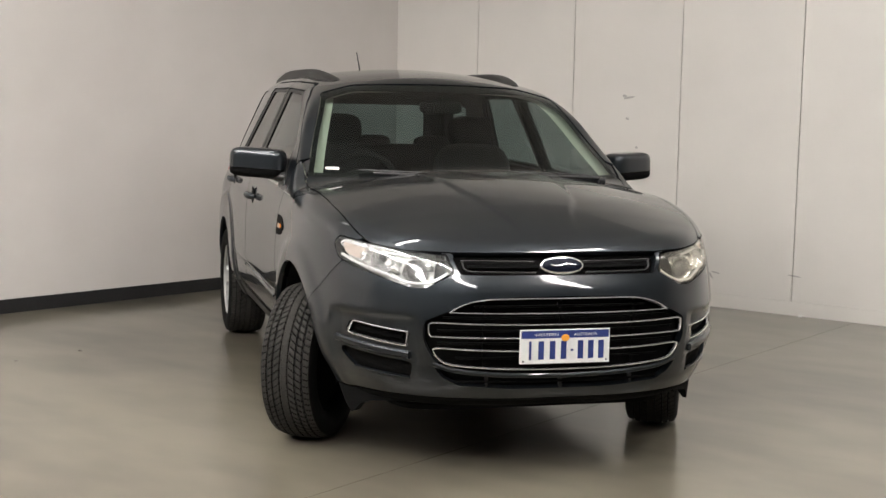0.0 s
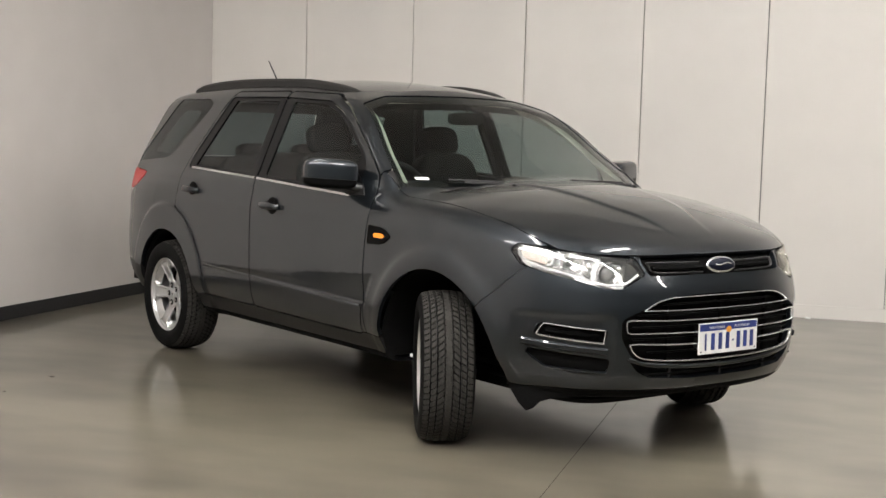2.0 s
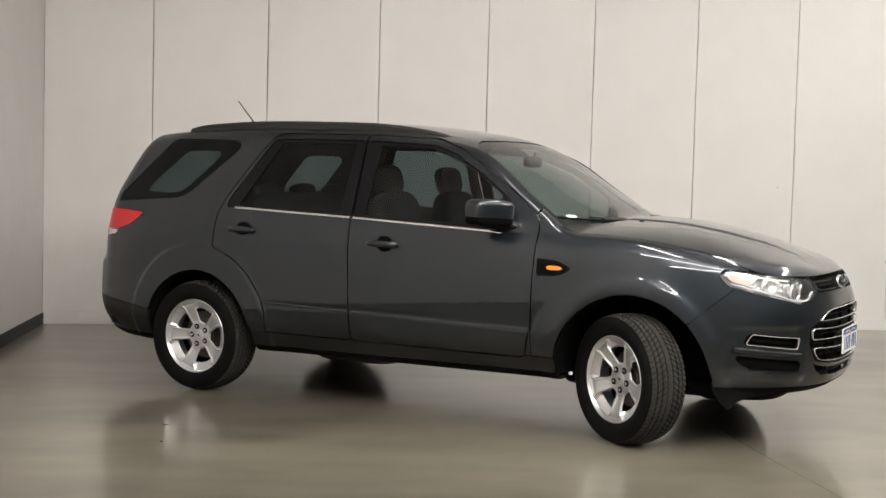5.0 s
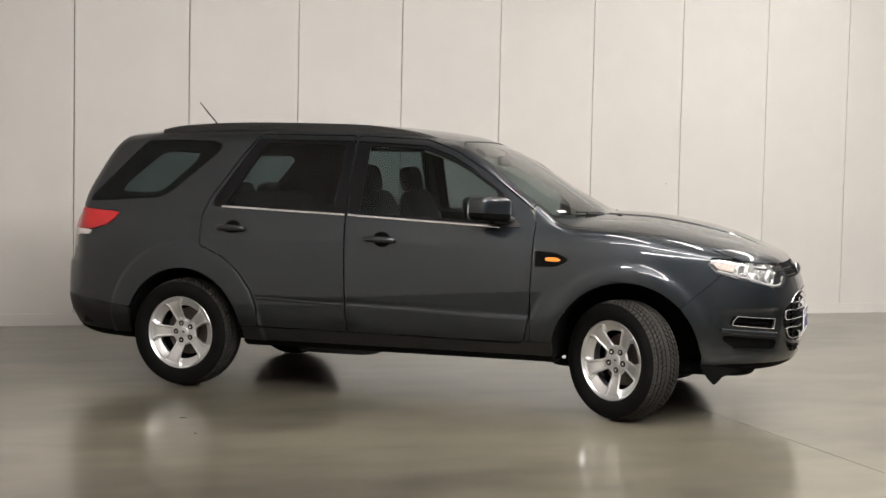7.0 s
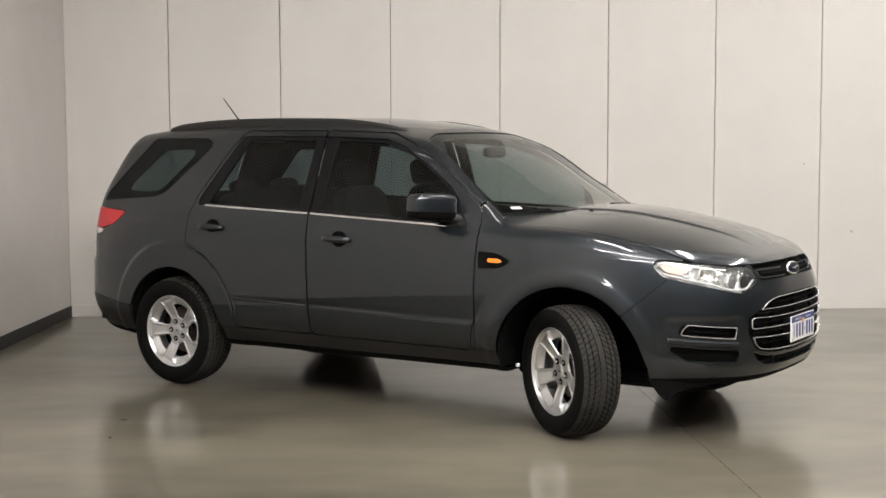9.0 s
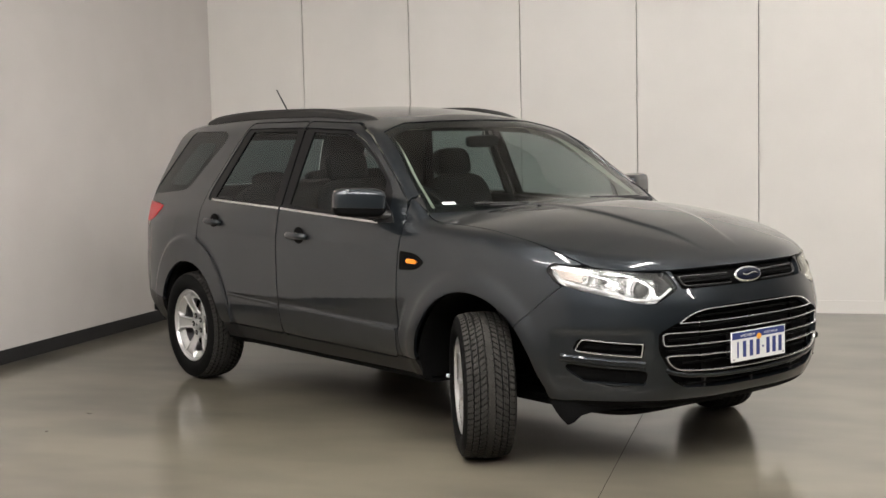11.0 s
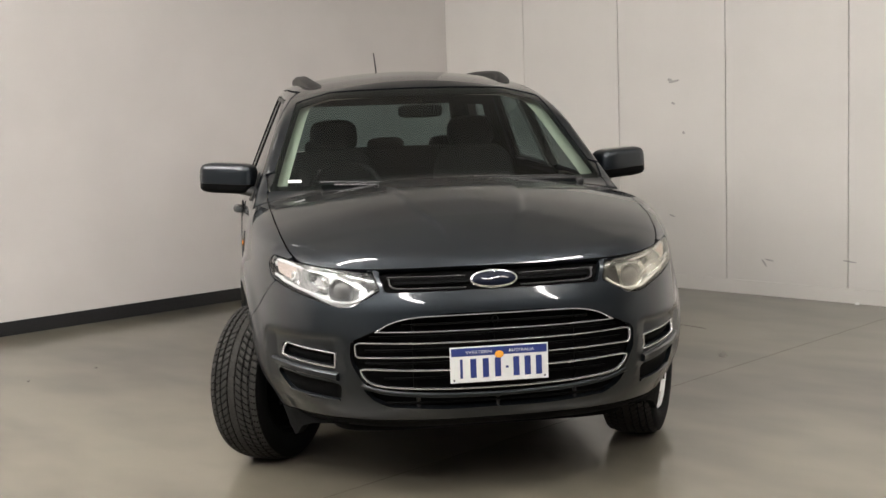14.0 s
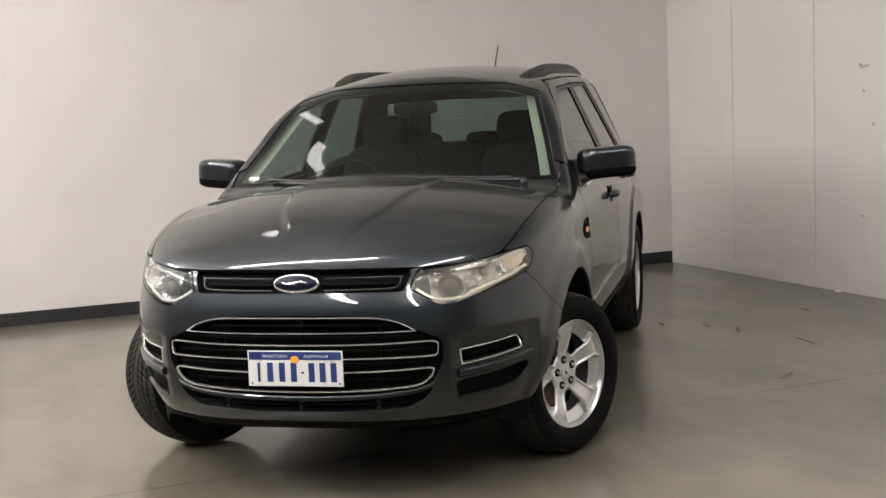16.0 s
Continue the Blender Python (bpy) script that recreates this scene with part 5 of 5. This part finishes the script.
    # sticker inside the foot of the windscreen
    def pane(y, z):
        zz = np.array(z)
        return Vector((float(screen_x(zz)) - float(screen_bow(zz)) * y * y + 0.004, y, z + 0.003))
    bm = bmesh.new()
    vs = [bm.verts.new(pane(y, z)) for y, z in ((-0.705, 1.148), (-0.645, 1.148), (-0.645, 1.160), (-0.705, 1.160))]
    f = bm.faces.new(vs)
    r = bmesh.ops.extrude_face_region(bm, geom=[f])
    bmesh.ops.translate(bm, verts=[v for v in r["geom"] if isinstance(v, bmesh.types.BMVert)], vec=(-0.001, 0, -0.001))
    part("sticker", bm, STICKER, car, "small white sticker on the windscreen")


SLOT = material("dull grey plastic", (0.035, 0.034, 0.033), 0.4, vary=0.1)
RAIL = material("black roof rail plastic", (0.008, 0.0075, 0.007), 0.5, vary=0.2, fine=200)


# ---- inside the car ----
def build_inside(car):
    cab = empty("cabin", "dark cabin with cloth seats")
    cab.parent = car
    part("cabin_floor", boxed(-2.2, 1.0, -0.80, 0.80, 0.36, 0.40), TRIM, cab, "black carpet")
    wins = ("fwin", "rwin", "qwin", "screen", "back")
    liner = np.maximum.reduce([1.12 - Z_, X_ - 1.02])
    for w in wins:
        pad = {"qwin": 0.055, "back": 0.0}.get(w, 0.012)
        hole = np.maximum(A[w], Y_ - pillar(Z_) + 0.055) if w == "screen" else A[w] + pad
        liner = np.maximum(liner, -hole)
    roofside = np.maximum(liner, 0.15 - X_)
    skin_part("pillar_trim", roofside, BEIGE, cab, "pale beige front pillar trim", both=True, inset=0.045, flange=0.0, gap=0.0)
    # the same lining further back, coloured dark for the dim cabin
    skin_part("headlining", np.maximum(liner, X_ - 0.15), HEADLINER, cab, "headlining and pillar trim, darkened as cabin shade", both=True, inset=0.045, flange=0.0, gap=0.0)
    back = np.maximum.reduce([X_ + 1.2, Z_ - 1.15, 0.4 - Z_, -A["arch"]])
    skin_part("luggage_trim", back, TRIM, cab, "black luggage area trim", both=True, inset=0.06, flange=0.0)
    # dashboard
    bm = bmesh.new()
    prof = [(1.02, 0.60), (1.05, 1.09), (0.92, 1.105), (0.72, 1.085), (0.62, 1.05), (0.58, 0.98), (0.60, 0.80), (0.66, 0.60)]
    rows = [[(x - 0.10 * (abs(y) / 0.76) ** 3 * (x > 0.8), y, z) for x, z in prof] for y in np.linspace(-0.76, 0.76, 20)]
    vs = grid_mesh(bm, rows, False, True)
    bm.faces.new(vs[0][::-1])
    bm.faces.new(vs[-1])
    part("dashboard", bm, TRIM, cab, "black dashboard", True)
    bm = bmesh.new()
    egg(bm, (0.60, -0.39, 1.085), (0.11, 0.17, 0.045), 0.7, 24, 12)
    part("instrument_hood", bm, TRIM, cab, "black instrument cowl", True)
    bm = bmesh.new()
    box(bm, 0.0, 0.68, -0.13, 0.13, 0.40, 0.72, 0.03)
    part("centre_console", bm, TRIM, cab, "black centre console")
    m = Matrix.Translation((0.42, -0.39, 1.045)) @ pose(0, 0, 0, 0, 66, 0)
    bm = bmesh.new()
    ring = [m @ Vector((0.185 * math.cos(a), 0.185 * math.sin(a), 0)) for a in np.linspace(0, 2 * math.pi, 41)[:-1]]
    rows = []
    for i, p in enumerate(ring):
        rad = (p - m.translation).normalized()
        ax = (m.to_3x3() @ Vector((0, 0, 1)))
        rows.append([p + (rad * math.cos(t) + ax * math.sin(t)) * 0.016 for t in np.linspace(0, 2 * math.pi, 9)[:-1]])
    grid_mesh(bm, rows, True, True)
    for a in (0.0, math.pi, -math.pi / 2 - 2.0):
        tube(bm, [m @ Vector((0, 0, -0.02)), m @ Vector((0.18 * math.cos(a + math.pi / 2), 0.18 * math.sin(a + math.pi / 2), 0))], 0.016, 8)
    egg(bm, (0, 0, -0.015), (0.07, 0.08, 0.03), 0.8, 20, 10, m)
    part("steering_wheel", bm, TRIM, cab, "black steering wheel", True)
    bm = bmesh.new()
    egg(bm, (0.47, 0.0, 1.462), (0.02, 0.115, 0.034), 0.5, 28, 12)
    tube(bm, [(0.47, 0, 1.475), (0.488, 0, 1.518)], 0.007, 8)
    part("inner_mirror", bm, VOID, cab, "black interior mirror", True)

    def rest(bm, x, y, z, rx, ry, rz, tilt, e=0.5):
        egg(bm, (0, 0, 0), (rx, ry, rz), e, 28, 16, Matrix.Translation((x, y, z)) @ pose(0, 0, 0, 0, tilt, 0))

    def seat(y):
        st = "front_seat"
        bm = bmesh.new()
        rest(bm, 0.13, y, 0.66, 0.27, 0.25, 0.085, -7, 0.45)
        ob = part(st, bm, CLOTH, cab, "charcoal cloth front seat", True)
        bm = bmesh.new()
        rest(bm, -0.22, y, 0.96, 0.085, 0.235, 0.31, -14, 0.5)
        part("backrest", bm, CLOTH, ob, "charcoal cloth backrest", True)
        bm = bmesh.new()
        rest(bm, -0.325, y, 1.335, 0.055, 0.135, 0.092, -12, 0.62)
        part("headrest", bm, CLOTH, ob, "charcoal cloth headrest", True)
        bm = bmesh.new()
        for dy in (-0.06, 0.06):
            tube(bm, [(-0.28, y + dy, 1.20), (-0.315, y + dy, 1.30)], 0.006, 8)
        part("headrest_posts", bm, STEEL, ob, "steel posts", True)
    seat(-0.395)
    seat(0.395)
    bm = bmesh.new()
    rest(bm, -0.85, 0.0, 0.68, 0.26, 0.66, 0.085, -6, 0.35)
    ob = part("rear_bench", bm, CLOTH, cab, "charcoal cloth rear bench", True)
    bm = bmesh.new()
    rest(bm, -1.16, 0.0, 0.95, 0.085, 0.66, 0.295, -16, 0.35)
    part("backrest", bm, CLOTH, ob, "charcoal cloth backrest", True)
    for y in (-0.40, 0.0, 0.40):
        bm = bmesh.new()
        rest(bm, -1.235, y, 1.245, 0.05, 0.12, 0.055, -14, 0.6)
        part("headrest", bm, CLOTH, ob, "low cloth headrest", True)


# the cabin's shade is put into this near-black grey
HEADLINER = material("headlining cloth darkened as cabin shade", (0.022, 0.022, 0.023), 0.9, vary=0.1, fine=300)


def build_car():
    car = empty("car", "dark grey metallic station-wagon SUV with silver five-spoke wheels", "car")
    build_body(car)
    build_grille(car)
    build_details(car)
    build_inside(car)
    stand = pose(0.014, 0, 0.018, 0, -0.46, 0)        # the body sits slightly nose-up
    car.matrix_world = stand
    back = stand.inverted()
    first = build_wheel(car, back @ pose(-1.393, -0.818, TYRE_R, 0, 36, 0))
    for m in (pose(1.441, -0.826, TYRE_R, 0, 0, -31.5) @ pose(0, 0, 0, 0, 16, 0), pose(1.456, 0.822, TYRE_R, 0, 0, 180 - 27) @ pose(0, 0, 0, 0, 45, 0), pose(-1.393, 0.818, TYRE_R, 0, 0, 180)):
        copy_thing(first, back @ m)
    return car


CAR = build_car()
